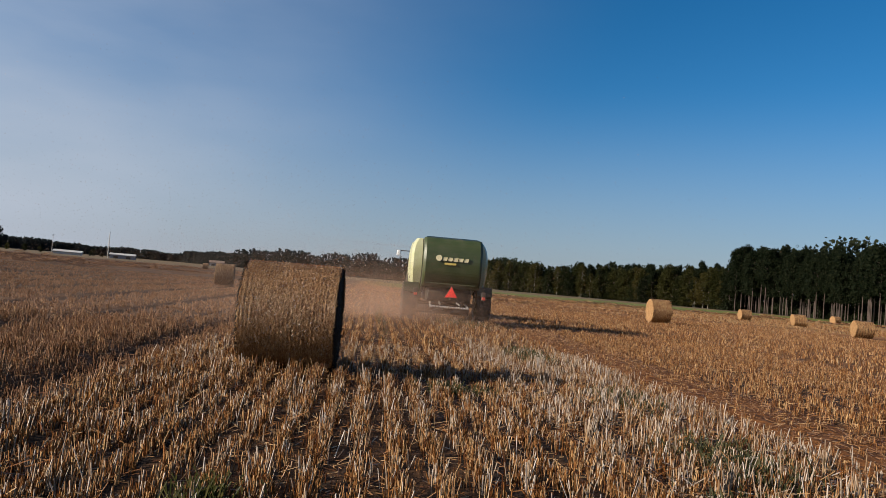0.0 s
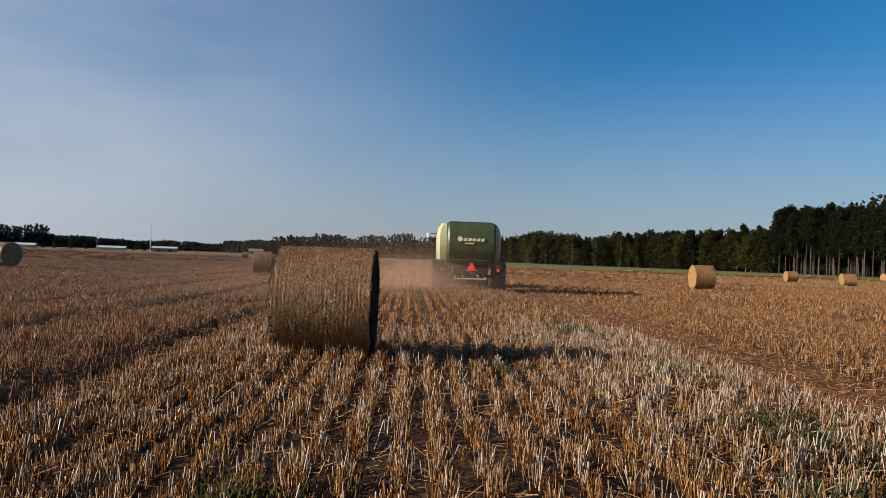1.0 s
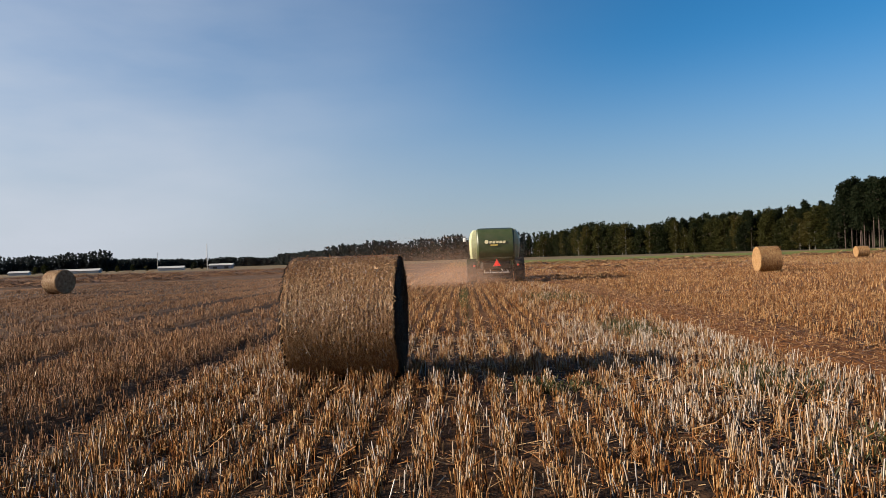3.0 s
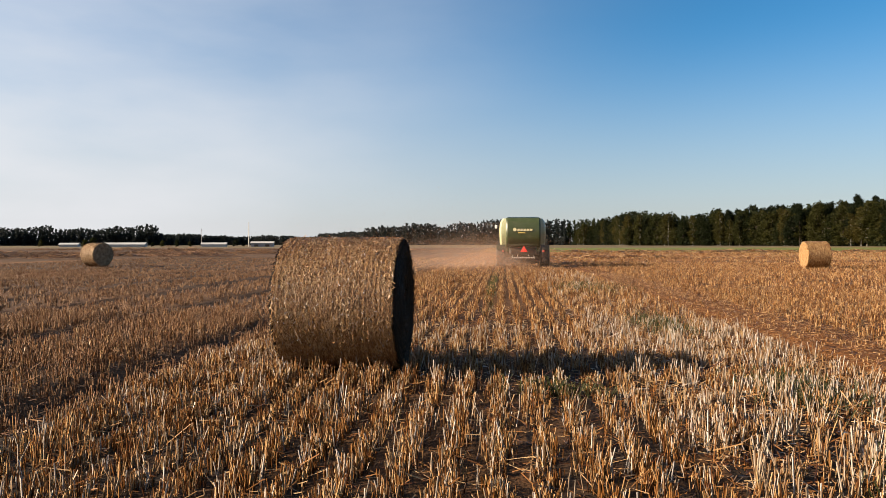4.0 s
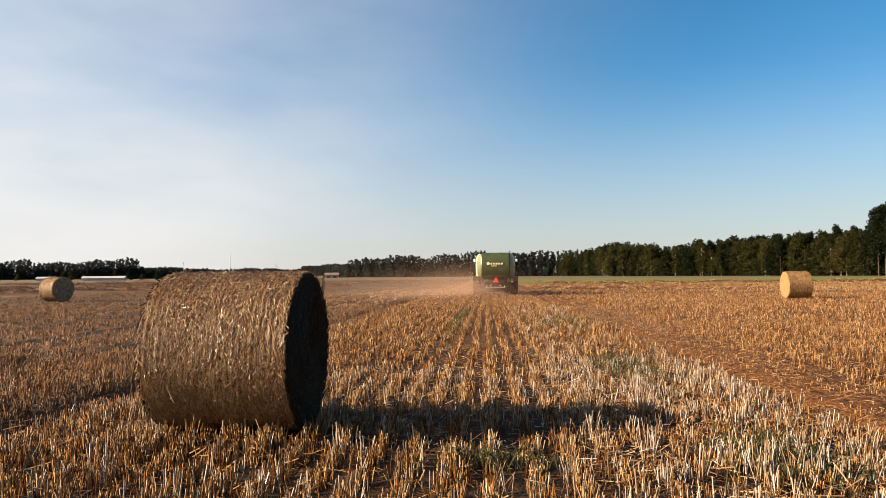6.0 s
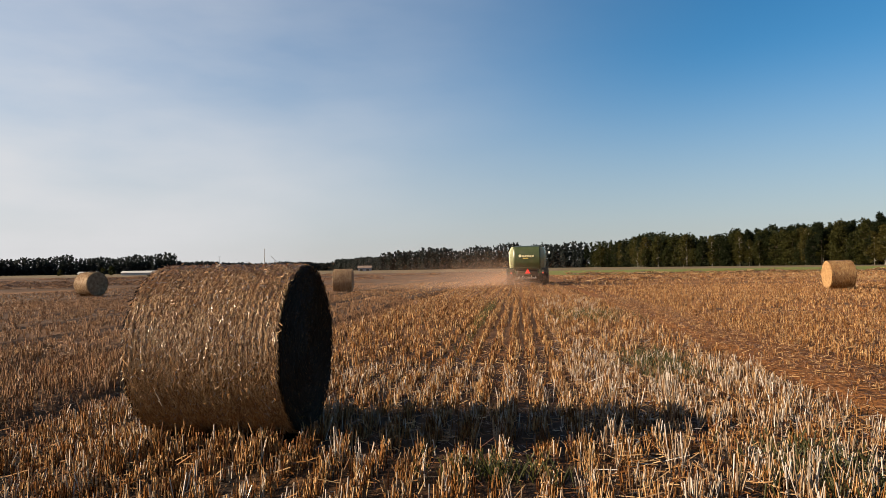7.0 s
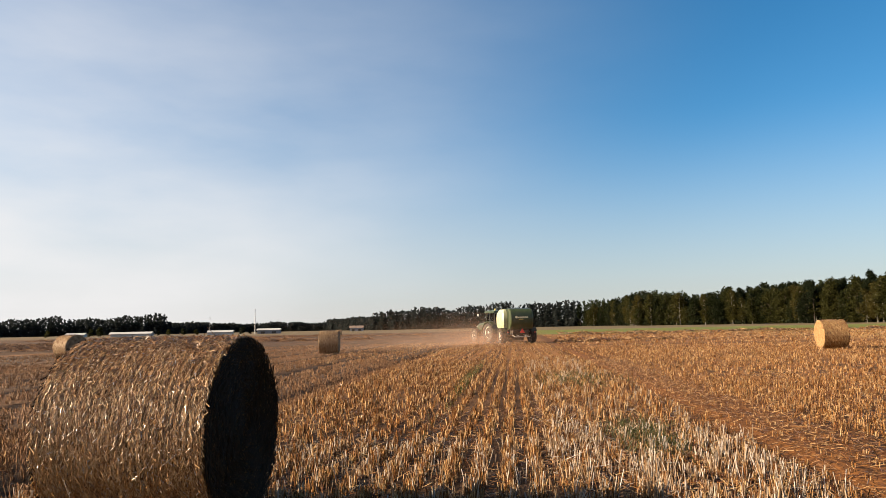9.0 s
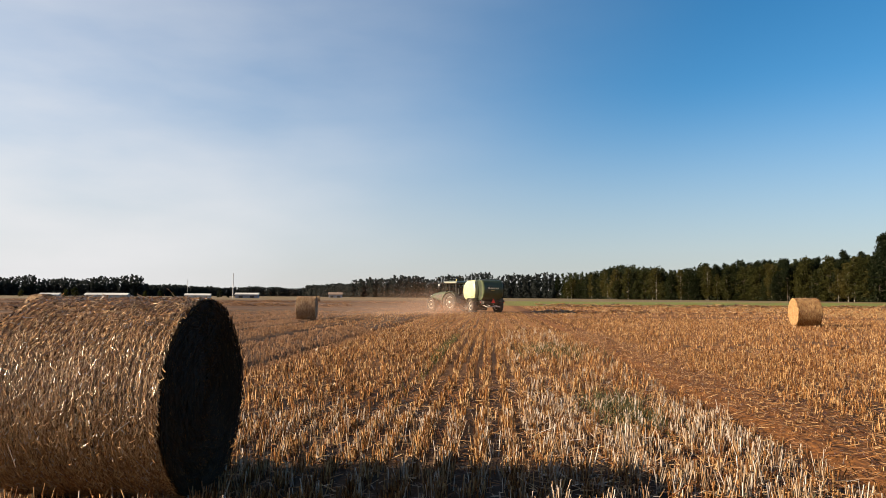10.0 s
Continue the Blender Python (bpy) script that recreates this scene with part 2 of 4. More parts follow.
# foliage greyed and blued: the haze of distance is put into its colour
HORIZON = shade("hazy_horizon_woods", [(0.015, 0.019, 0.018), (0.025, 0.031, 0.030), (0.040, 0.042, 0.044)], 0.05, 0.8, per="island", spread=0.35, spec=0.10)
BARK = shade("pine_bark", [(0.021, 0.015, 0.011), (0.047, 0.032, 0.025), (0.065, 0.051, 0.045)], 1.2, 0.85, bump=0.6, bump_scale=8, stretch=(1, 1, 0.3))
BARK_PALE = shade("birch_bark", [(0.066, 0.058, 0.050), (0.231, 0.212, 0.180), (0.330, 0.307, 0.270)], 1.5, 0.8, stretch=(1, 1, 2.5))
CREAM = shade("pale_green_paint", [(0.277, 0.293, 0.147), (0.323, 0.329, 0.191), (0.345, 0.346, 0.230)], 3.0, 0.38, coat=0.2, bump=0.05)
GREEN = shade("green_paint", [(0.026, 0.039, 0.009), (0.035, 0.048, 0.014), (0.050, 0.057, 0.024)], 2.5, 0.42, bump=0.05)
DARK_GREEN = shade("dark_green_paint", [(0.008, 0.015, 0.005), (0.013, 0.022, 0.007), (0.028, 0.027, 0.014)], 2.5, 0.45)
TRACTOR_GREEN = shade("tractor_green", [(0.014, 0.028, 0.008), (0.020, 0.039, 0.012), (0.044, 0.047, 0.022)], 2.5, 0.4, coat=0.15)
FRAME_DARK = shade("dusty_black_steel", [(0.011, 0.010, 0.008), (0.027, 0.022, 0.017), (0.066, 0.048, 0.033)], 4.0, 0.65)
RUBBER = shade("dusty_rubber", [(0.008, 0.007, 0.007), (0.020, 0.017, 0.013), (0.060, 0.043, 0.028)], 5.0, 0.85, bump=0.3)
RIM_RED = shade("red_rim", [(0.30, 0.03, 0.02), (0.42, 0.06, 0.035), (0.36, 0.14, 0.08)], 5.0, 0.5)
RIM_PALE = shade("pale_rim", [(0.42, 0.42, 0.36), (0.55, 0.54, 0.47), (0.38, 0.31, 0.23)], 5.0, 0.5)
STEEL = shade("worn_steel", [(0.32, 0.30, 0.27), (0.5, 0.48, 0.45), (0.42, 0.35, 0.28)], 6.0, 0.4, metal=0.5)
RED = shade("red_reflector", [(0.75, 0.03, 0.02), (0.85, 0.05, 0.03)], 4.0, 0.35)
MARK = shade("cream_lettering", [(0.62, 0.56, 0.33), (0.70, 0.64, 0.42)], 4.0, 0.5)
MARK_GOLD = shade("yellow_lettering", [(0.50, 0.38, 0.08), (0.58, 0.46, 0.12)], 4.0, 0.5)
MIRROR = shade("mirror_housing", [(0.70, 0.70, 0.68), (0.80, 0.80, 0.78)], 4.0, 0.25)
ROOF_PALE = shade("white_roof", [(0.308, 0.302, 0.291), (0.392, 0.386, 0.375)], 0.2, 0.6)
WALL_PALE = shade("grey_render", [(0.149, 0.155, 0.177), (0.198, 0.207, 0.234)], 0.3, 0.8)
ROOF_DARK = shade("brown_roof", [(0.10, 0.07, 0.055), (0.17, 0.12, 0.09)], 0.4, 0.8)
CONCRETE = shade("pole_concrete", [(0.27, 0.26, 0.25), (0.38, 0.37, 0.35)], 1.0, 0.85)


def let_light_through(m, share):
    """Leaves: part of the light passes to the far side."""
    n, l = m.node_tree.nodes, m.node_tree.links
    p, out = n["Principled BSDF"], n["Material Output"]
    thin, both = n.new("ShaderNodeBsdfTranslucent"), n.new("ShaderNodeMixShader")
    l.new(p.inputs["Base Color"].links[0].from_socket, thin.inputs["Color"])
    both.inputs[0].default_value = share
    l.new(p.outputs[0], both.inputs[1])
    l.new(thin.outputs[0], both.inputs[2])
    l.new(both.outputs[0], out.inputs["Surface"])


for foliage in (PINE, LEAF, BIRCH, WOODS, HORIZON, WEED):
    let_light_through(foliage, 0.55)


def dust_material():
    """Specks of dust that let much of the light through."""
    m = bpy.data.materials.new("dust")
    m.use_nodes = True
    n, l = m.node_tree.nodes, m.node_tree.links
    n.remove(n["Principled BSDF"])
    ramp = n.new("ShaderNodeValToRGB")
    ramp.color_ramp.elements[0].color, ramp.color_ramp.elements[1].color = (0.53, 0.35, 0.25, 1), (0.60, 0.41, 0.30, 1)
    l.new(n.new("ShaderNodeNewGeometry").outputs["Random Per Island"], ramp.inputs["Fac"])
    front, back, both, clear, out = (n.new("ShaderNode" + k) for k in ("BsdfDiffuse", "BsdfTranslucent", "MixShader", "BsdfTransparent", "MixShader"))
    l.new(ramp.outputs["Color"], front.inputs["Color"])
    l.new(ramp.outputs["Color"], back.inputs["Color"])
    both.inputs[0].default_value, out.inputs[0].default_value = 0.5, 0.24
    l.new(front.outputs[0], both.inputs[1])
    l.new(back.outputs[0], both.inputs[2])
    l.new(clear.outputs[0], out.inputs[1])
    l.new(both.outputs[0], out.inputs[2])
    l.new(out.outputs[0], n["Material Output"].inputs["Surface"])
    return m


DUST = dust_material()


def glass_material():
    m = bpy.data.materials.new("cab_glass")
    m.use_nodes = True
    p = m.node_tree.nodes["Principled BSDF"]
    p.inputs["Base Color"].default_value = (0.42, 0.50, 0.50, 1)
    p.inputs["Transmission Weight"].default_value = 1.0
    p.inputs["Roughness"].default_value = 0.08
    p.inputs["IOR"].default_value = 1.1
    return m


GLASS = glass_material()


# ---- building helpers ----
def part(name, bm, material, parent=None, label="", smooth=False):
    me = bpy.data.meshes.new(name)
    bm.to_mesh(me)
    bm.free()
    me.materials.append(material)
    if smooth:
        me.polygons.foreach_set("use_smooth", [True] * len(me.polygons))
    ob = new(name, me)
    ob.parent = parent
    if label:
        ob["label"] = label
    return ob


def bulk(name, verts, faces, material, parent=None, smooth=False):
    """One mesh from arrays of corners and faces of one corner count."""
    me = bpy.data.meshes.new(name)
    verts, faces = np.asarray(verts, np.float32), np.asarray(faces, np.int32)
    k = faces.shape[1]
    me.vertices.add(len(verts))
    me.vertices.foreach_set("co", verts.ravel())
    me.loops.add(faces.size)
    me.loops.foreach_set("vertex_index", faces.ravel())
    me.polygons.add(len(faces))
    me.polygons.foreach_set("loop_start", np.arange(0, faces.size, k, dtype=np.int32))
    me.update(calc_edges=True)
    me.validate()
    if smooth:
        me.polygons.foreach_set("use_smooth", [True] * len(faces))
    me.materials.append(material)
    ob = new(name, me)
    ob.parent = parent
    return ob


def box(bm, size, at=(0, 0, 0), turn=(0, 0, 0), bevel=0.0):
    made = bmesh.ops.create_cube(bm, size=1.0)["verts"]
    bmesh.ops.scale(bm, vec=size, verts=made)
    if bevel:
        edges = list({e for v in made for e in v.link_edges})
        made = bmesh.ops.bevel(bm, geom=edges, offset=bevel, segments=2, affect="EDGES", profile=0.5)["verts"]
    bmesh.ops.transform(bm, matrix=pose(*at, *turn), verts=made)
    return made


def tube(bm, a, b, r0, r1=None, sides=12, caps=True):
    a, b = Vector(a), Vector(b)
    m = Matrix.Translation((a + b) / 2) @ (b - a).to_track_quat("Z", "Y").to_matrix().to_4x4()
    return bmesh.ops.create_cone(bm, cap_ends=caps, segments=sides, radius1=r0, radius2=r0 if r1 is None else r1, depth=(b - a).length, matrix=m)["verts"]


def lathe(bm, profile, sides=40):
    """Turns (x, radius) pairs about the x axis."""
    rings = [[bm.verts.new((x, r * math.cos(2 * math.pi * i / sides), r * math.sin(2 * math.pi * i / sides))) for i in range(sides)] for x, r in profile]
    for p, q in zip(rings, rings[1:]):
        for i in range(sides):
            j = (i + 1) % sides
            bm.faces.new((p[i], p[j], q[j], q[i]))
    bm.faces.new(rings[0])
    bm.faces.new(list(reversed(rings[-1])))
    bmesh.ops.recalc_face_normals(bm, faces=bm.faces)
    return rings


def plate(bm, outline, x0, x1):
    """A plate with an outline in y and z, from x0 to x1."""
    p = [bm.verts.new((x0, y, z)) for y, z in outline]
    q = [bm.verts.new((x1, y, z)) for y, z in outline]
    bm.faces.new(p)
    bm.faces.new(list(reversed(q)))
    k = len(p)
    for i in range(k):
        bm.faces.new((p[i], q[i], q[(i + 1) % k], p[(i + 1) % k]))
    bmesh.ops.recalc_face_normals(bm, faces=bm.faces)


def stalks(rng, x, y, z, height, width, lean, twist=None, sides=3):
    """Upright stalks as slim prisms: corners and faces."""
    k = len(x)
    spin = rng.uniform(0, 2 * np.pi, k)
    tip = np.stack([x + lean[0], y + lean[1], z + height], 1)
    foot = np.stack([x, y, z], 1)
    verts = np.empty((k, 2 * sides, 3))
    for s in range(sides):
        a = spin + 2 * np.pi * s / sides
        off = np.stack([np.cos(a) * width, np.sin(a) * width, 0 * a], 1)
        verts[:, s] = foot + off
        verts[:, sides + s] = tip + off * 0.85
    faces = [(s, (s + 1) % sides, sides + (s + 1) % sides, sides + s) for s in range(sides)]
    faces = np.array(faces)[None] + (np.arange(k) * 2 * sides)[:, None, None]
    return verts.reshape(-1, 3), faces.reshape(-1, 4)


def blades(start, end, width, up):
    """Flat folded straws from start to end: corners and faces."""
    d = end - start
    side = np.cross(d, up)
    side /= np.linalg.norm(side, axis=1, keepdims=True) + 1e-9
    crest = np.cross(side, d)
    crest /= np.linalg.norm(crest, axis=1, keepdims=True) + 1e-9
    w = width[:, None]
    v = np.stack([start - side * w, start + crest * w, start + side * w, end - side * w, end + crest * w, end + side * w], 1)
    f = np.array([(0, 1, 4, 3), (1, 2, 5, 4)])[None] + (np.arange(len(start)) * 6)[:, None, None]
    return v.reshape(-1, 3), f.reshape(-1, 4)


# ---- ground ----
def ruts(x):
    """Depth of the wheel ruts at x: two fresh ones, and old lanes on the weathered side."""
    lanes = (np.asarray(x) + 2.45 + 1.45) % 2.9 - 1.45
    old = -0.085 * np.exp(-((lanes / 0.30) ** 2)) * (np.asarray(x) < -3.6)
    return old - 0.15 * np.exp(-(((x + 2.45) / 0.36) ** 2)) - 0.10 * np.exp(-(((x - 5.70) / 0.24) ** 2))


def rise(x, y):
    """The slight swell on which the nearest bale stands."""
    return 0.085 * np.exp(-((x / 1.5) ** 2 + (y / 1.5) ** 2))


def build_ground():
    """One sheet to the horizon, finer near the bale, with shallow drill furrows and wheel lanes."""
    xs = np.unique(np.concatenate([np.linspace(-3000, -60, 14), np.linspace(-60, -26, 18), np.linspace(-26, 14, 401), np.linspace(14, 60, 24), np.linspace(60, 3000, 14)]))
    ys = np.unique(np.concatenate([np.linspace(-600, -14, 8), np.linspace(-14, 24, 153), np.linspace(24, 120, 40), np.linspace(120, 3500, 20)]))
    gx, gy = np.meshgrid(xs, ys)
    near = np.clip(1 - np.maximum(np.abs(gx - 1) - 8, 0) / 5, 0, 1) * np.clip(1 - np.maximum(gy - 16, 0) / 8, 0, 1)
    gz = near * (0.012 * np.sin(2 * np.pi * gx / 0.30) + 0.010 * np.sin(gx * 5.1 + gy * 1.7) * np.sin(gy * 2.3)) + np.clip(1 - np.maximum(gy - 40, 0) / 20, 0, 1) * np.clip(1 - np.maximum(np.abs(gx + 6) - 18, 0), 0, 1) * ruts(gx) + rise(gx, gy)
    verts = np.stack([gx, gy, gz - 0.012], -1).reshape(-1, 3)
    w, h = len(xs), len(ys)
    i = np.arange(w * h).reshape(h, w)
    faces = np.stack([i[:-1, :-1], i[:-1, 1:], i[1:, 1:], i[1:, :-1]], -1).reshape(-1, 4)
    ob = bulk("ground", verts, faces, FIELD, smooth=True)
    tagged(ob, "harvested cereal field of brown soil and cut straw with a green meadow strip", "field", kind="structure")


build_ground()


def patches(x, y, s, seed):
    """A smooth field of values about 0, for uneven growth."""
    r = np.random.default_rng(seed)
    out = np.zeros_like(x)
    for _ in range(10):
        a, k, ph = r.uniform(0, 2 * np.pi), r.uniform(0.6, 2.0) / s, r.uniform(0, 6.28)
        out += np.sin((x * np.cos(a) + y * np.sin(a) * 0.55) * k * 2 * np.pi + ph)
    return out / 4.5


def under_bale(x, y):
    return (np.abs(x) < 0.58) & (np.abs(y) < 0.30)


def sow(rng, x0, x1, y0, y1, density, rows=0.30, spread=0.042, tuft=5, lanes=0.0):
    """Places of stalks: tufts standing in drilled rows along y, with wheel lanes left bare."""
    k = int((x1 - x0) * (y1 - y0) * density / tuft)
    row = np.floor(rng.uniform(x0, x1, k) / rows) * rows + rows / 2
    x = row + rng.normal(0, spread, k)
    y = rng.uniform(y0, y1, k)
    keep = 0.8 * patches(x, y, 1.1, 5) + 0.3 * patches(x * 3, y, 0.9, 8) + rng.uniform(-0.6, 1.0, k) > -0.55
    if lanes:
        keep &= np.abs((x + 2.45) % lanes - lanes / 2) < lanes / 2 - 0.36
    x, y = np.repeat(x[keep], tuft), np.repeat(y[keep], tuft)
    x, y = x + rng.normal(0, 0.022, len(x)), y + rng.normal(0, 0.035, len(x))
    keep = ~under_bale(x, y)
    return x[keep], y[keep]


def stubble(name, label, material, x, y, rng, tall, wide, slant, sides=3, clump=0.0):
    k = len(x)
    g = 1 + 0.35 * patches(x, y, 0.8, 21)
    h = np.clip(rng.normal(tall, tall * 0.28, k) * g, 0.03, tall * 1.9)
    lx, ly = rng.normal(slant, 0.32, k) * h * 0.6, rng.normal(0, 0.3, k) * h * 0.6
    v, f = stalks(rng, x, y, ruts(x) + rise(x, y) - 0.03, h + 0.03, rng.uniform(0.6, 1.2, k) * wide, (lx, ly), sides=sides)
    ob = bulk(name, v, f, material, smooth=True)
    tagged(ob, label, "stubble", kind="stuff")
    return ob


def build_stubble():
    rng = np.random.default_rng(3)
    T = "stubble"
    gold = "golden cut stubble in drilled rows on dark soil"
    pale = "tall pale bleached stubble leaning over"
    grey = "dull weathered grey brown stubble"
    past = "golden stubble beyond the swept lane"
    # the rows round the bale and under the camera's way
    x, y = sow(rng, -1.85, 3.1, -9.6, 4.0, 500)
    stubble(T, gold, STRAW, x, y, rng, 0.09, 0.0048, 0.03)
    x, y = sow(rng, -1.85, 3.1, -9.6, 4.0, 110, spread=0.05, tuft=3)
    stubble(T, pale, STRAW_PALE, x, y, rng, 0.12, 0.0052, 0.03)
    x, y = sow(rng, -1.85, 0.9, -9.6, 1.0, 190, spread=0.11)
    stubble(T, "short golden stubble filling the gaps between rows", STRAW, x, y, rng, 0.075, 0.0045, 0.03)
    x, y = sow(rng, -1.85, 3.1, 4.0, 26.0, 190, spread=0.04)
    stubble(T, gold, STRAW, x, y, rng, 0.095, 0.008, 0.03)
    # the paler, longer stand beside the rows
    x, y = sow(rng, 3.0, 5.6, -9.6, 5.0, 330, spread=0.08)
    stubble(T, gold, STRAW, x, y, rng, 0.09, 0.0050, 0.10)
    x, y = sow(rng, 3.0, 5.6, -9.6, 5.0, 150, spread=0.08, tuft=7)
    stubble(T, pale, STRAW_PALE, x, y, rng, 0.15, 0.0056, 0.06)
    x, y = sow(rng, 3.0, 5.6, 5.0, 26.0, 150, spread=0.07)
    stubble(T, gold, STRAW, x, y, rng, 0.11, 0.0085, 0.10)
    x, y = sow(rng, 3.0, 5.6, 5.0, 26.0, 24, spread=0.09, tuft=8)
    stubble(T, pale, STRAW_PALE, x, y, rng, 0.13, 0.007, 0.10)
    # the swept lane and the field past it
    x, y = sow(rng, 5.75, 7.0, -9.6, 26.0, 90, spread=0.10)
    stubble(T, "short flattened reddish stubble in a swept lane", STRAW, x, y, rng, 0.035, 0.006, 0.25)
    x, y = sow(rng, 7.0, 13.0, -9.6, 14.0, 240, spread=0.08)
    stubble(T, past, STRAW, x, y, rng, 0.08, 0.0058, 0.06)
    x, y = sow(rng, 7.0, 34.0, 10.0, 44.0, 75, rows=0.6, spread=0.14)
    stubble(T, past, STRAW, x, y, rng, 0.08, 0.010, 0.06)
    # the weathered side left of the dark furrow
    x, y = sow(rng, -9.0, -2.85, -9.6, 6.0, 420, spread=0.06, lanes=2.9)
    stubble(T, grey, STRAW_GREY, x, y, rng, 0.12, 0.0050, 0.04)
    x, y = sow(rng, -9.0, -2.85, -9.6, 6.0, 110, spread=0.08, lanes=2.9)
    stubble(T, grey, STRAW, x, y, rng, 0.11, 0.0045, 0.04)
    x, y = sow(rng, -26.0, -2.85, 4.0, 28.0, 110, spread=0.08, lanes=2.9)
    stubble(T, grey, STRAW_GREY, x, y, rng, 0.075, 0.009, 0.04)
    x, y = sow(rng, -2.95, -1.85, -9.6, 26.0, 210, spread=0.09)
    stubble(T, "sparse grey stubble down in a wheel rut", STRAW_GREY, x, y, rng, 0.10, 0.0055, 0.02)
    # longer stalks left standing along the bale's foot
    x, y = sow(rng, -1.0, 0.9, -1.05, -0.18, 330, spread=0.06)
    stubble(T, "longer stubble standing along the foot of a bale", STRAW, x, y, rng, 0.115, 0.0045, 0.03)
    # the ground behind the camera's start and the far sides
    x, y = sow(rng, -12.0, 14.0, -16.0, -9.6, 220)
    stubble(T, gold, STRAW, x, y, rng, 0.105, 0.007, 0.03)
    x, y = sow(rng, -20.0, -9.0, -9.6, 4.0, 60, spread=0.08, lanes=2.9)
    stubble(T, grey, STRAW_GREY, x, y, rng, 0.10, 0.008, 0.04)
    x, y = sow(rng, 13.0, 22.0, -9.6, 10.0, 55, spread=0.08)
    stubble(T, past, STRAW, x, y, rng, 0.105, 0.009, 0.06)
    x, y = sow(rng, 7.0, 66.0, 44.0, 98.0, 10, rows=0.6, spread=0.14)
    stubble(T, past, STRAW, x, y, rng, 0.10, 0.022, 0.06)
    # far rows
    x, y = sow(rng, -34.0, -6.0, 26.0, 62.0, 36, rows=0.6, spread=0.08, lanes=2.9)
    stubble(T, "distant straw coloured stubble rows", STRAW_GREY, x, y, rng, 0.06, 0.013, 0.04)
    x, y = sow(rng, -8.0, 7.0, 26.0, 62.0, 45, rows=0.6, spread=0.10)
    stubble(T, "distant straw coloured stubble rows", STRAW, x, y, rng, 0.06, 0.012, 0.04)


build_stubble()


def build_litter():
    """Loose straws lying between the rows."""
    rng = np.random.default_rng(9)
    beds = ((-2.0, 3.1, -9.6, 8, 11000, STRAW, 0.02), (3.0, 5.6, -9.6, 10, 14000, STRAW, 0.035), (3.0, 5.6, -9.6, 8, 1800, STRAW_PALE, 0.05),
            (-9, -2, -9.6, 8, 6000, STRAW_GREY, 0.03), (-9, -2, -9.6, 8, 3000, STRAW, 0.03), (5.5, 7.1, -9.6, 26, 4500, STRAW_GREY, 0.0), (5.5, 7.1, -9.6, 26, 6500, STRAW, 0.0), (7.0, 13.5, -9.6, 16, 17000, STRAW, 0.03))
    for x0, x1, y0, y1, k, mat, z in beds:
        x, y = rng.uniform(x0, x1, k), rng.uniform(y0, y1, k)
        ok = ~under_bale(x, y)
        x, y = x[ok], y[ok]
        k = len(x)
        a, ln = rng.uniform(0, 2 * np.pi, k), rng.uniform(0.03, 0.15, k) * rng.uniform(0.6, 1.6, k)
        zz = np.abs(rng.normal(z, 0.025, k)) + ruts(x) + rise(x, y)
        s = np.stack([x, y, zz], 1)
        e = s + np.stack([np.cos(a) * ln, np.sin(a) * ln, rng.normal(0.0, 0.28, k) * ln], 1)
        e[:, 2] = np.maximum(e[:, 2], ruts(e[:, 0]) + rise(e[:, 0], e[:, 1]))
        v, f = blades(s, e, rng.uniform(0.002, 0.0055, k), np.array([0, 0, 1.0]))
        tagged(bulk("straw_litter", v, f, mat, smooth=True), "loose broken straws lying among the stubble", "straw", kind="stuff")


build_litter()


def build_weeds():
    rng = np.random.default_rng(12)
    spots = [(4.3, 14.6, 1.1, 2.6), (4.3, 4.4, 0.5, 1.5), (4.3, -3.9, 0.55, 0.9), (4.4, -0.8, 0.45, 0.8), (2.2, -0.9, 0.5, 0.25), (0.2, -5.6, 0.2, 0.3), (1.35, 16.0, 0.10, 7.0), (3.6, -5.4, 0.3, 0.4)]
    for cx, cy, sx, sy in spots:
        k = int(360 * max(0.5, min(3.0, sx * sy * 3)))
        x, y = rng.normal(cx, sx * 0.5, k), rng.normal(cy, sy * 0.5, k)
        ln, a = rng.uniform(0.05, 0.17, k), rng.uniform(0, 2 * np.pi, k)
        s = np.stack([x, y, np.zeros(k)], 1)
        e = s + np.stack([np.cos(a) * ln * 0.55, np.sin(a) * ln * 0.55, ln], 1)
        v, f = blades(s, e, rng.uniform(0.003, 0.008, k), np.array([0.3, 0.1, 0.2]))
        tagged(bulk("weeds", v, f, WEED), "green weeds and grass growing through the stubble", "weeds", kind="stuff")


build_weeds()


# ---- bales ----
W, R = 1.24, 0.745
ROLL = 0.70  # radius of the nearest, slightly sagged bale


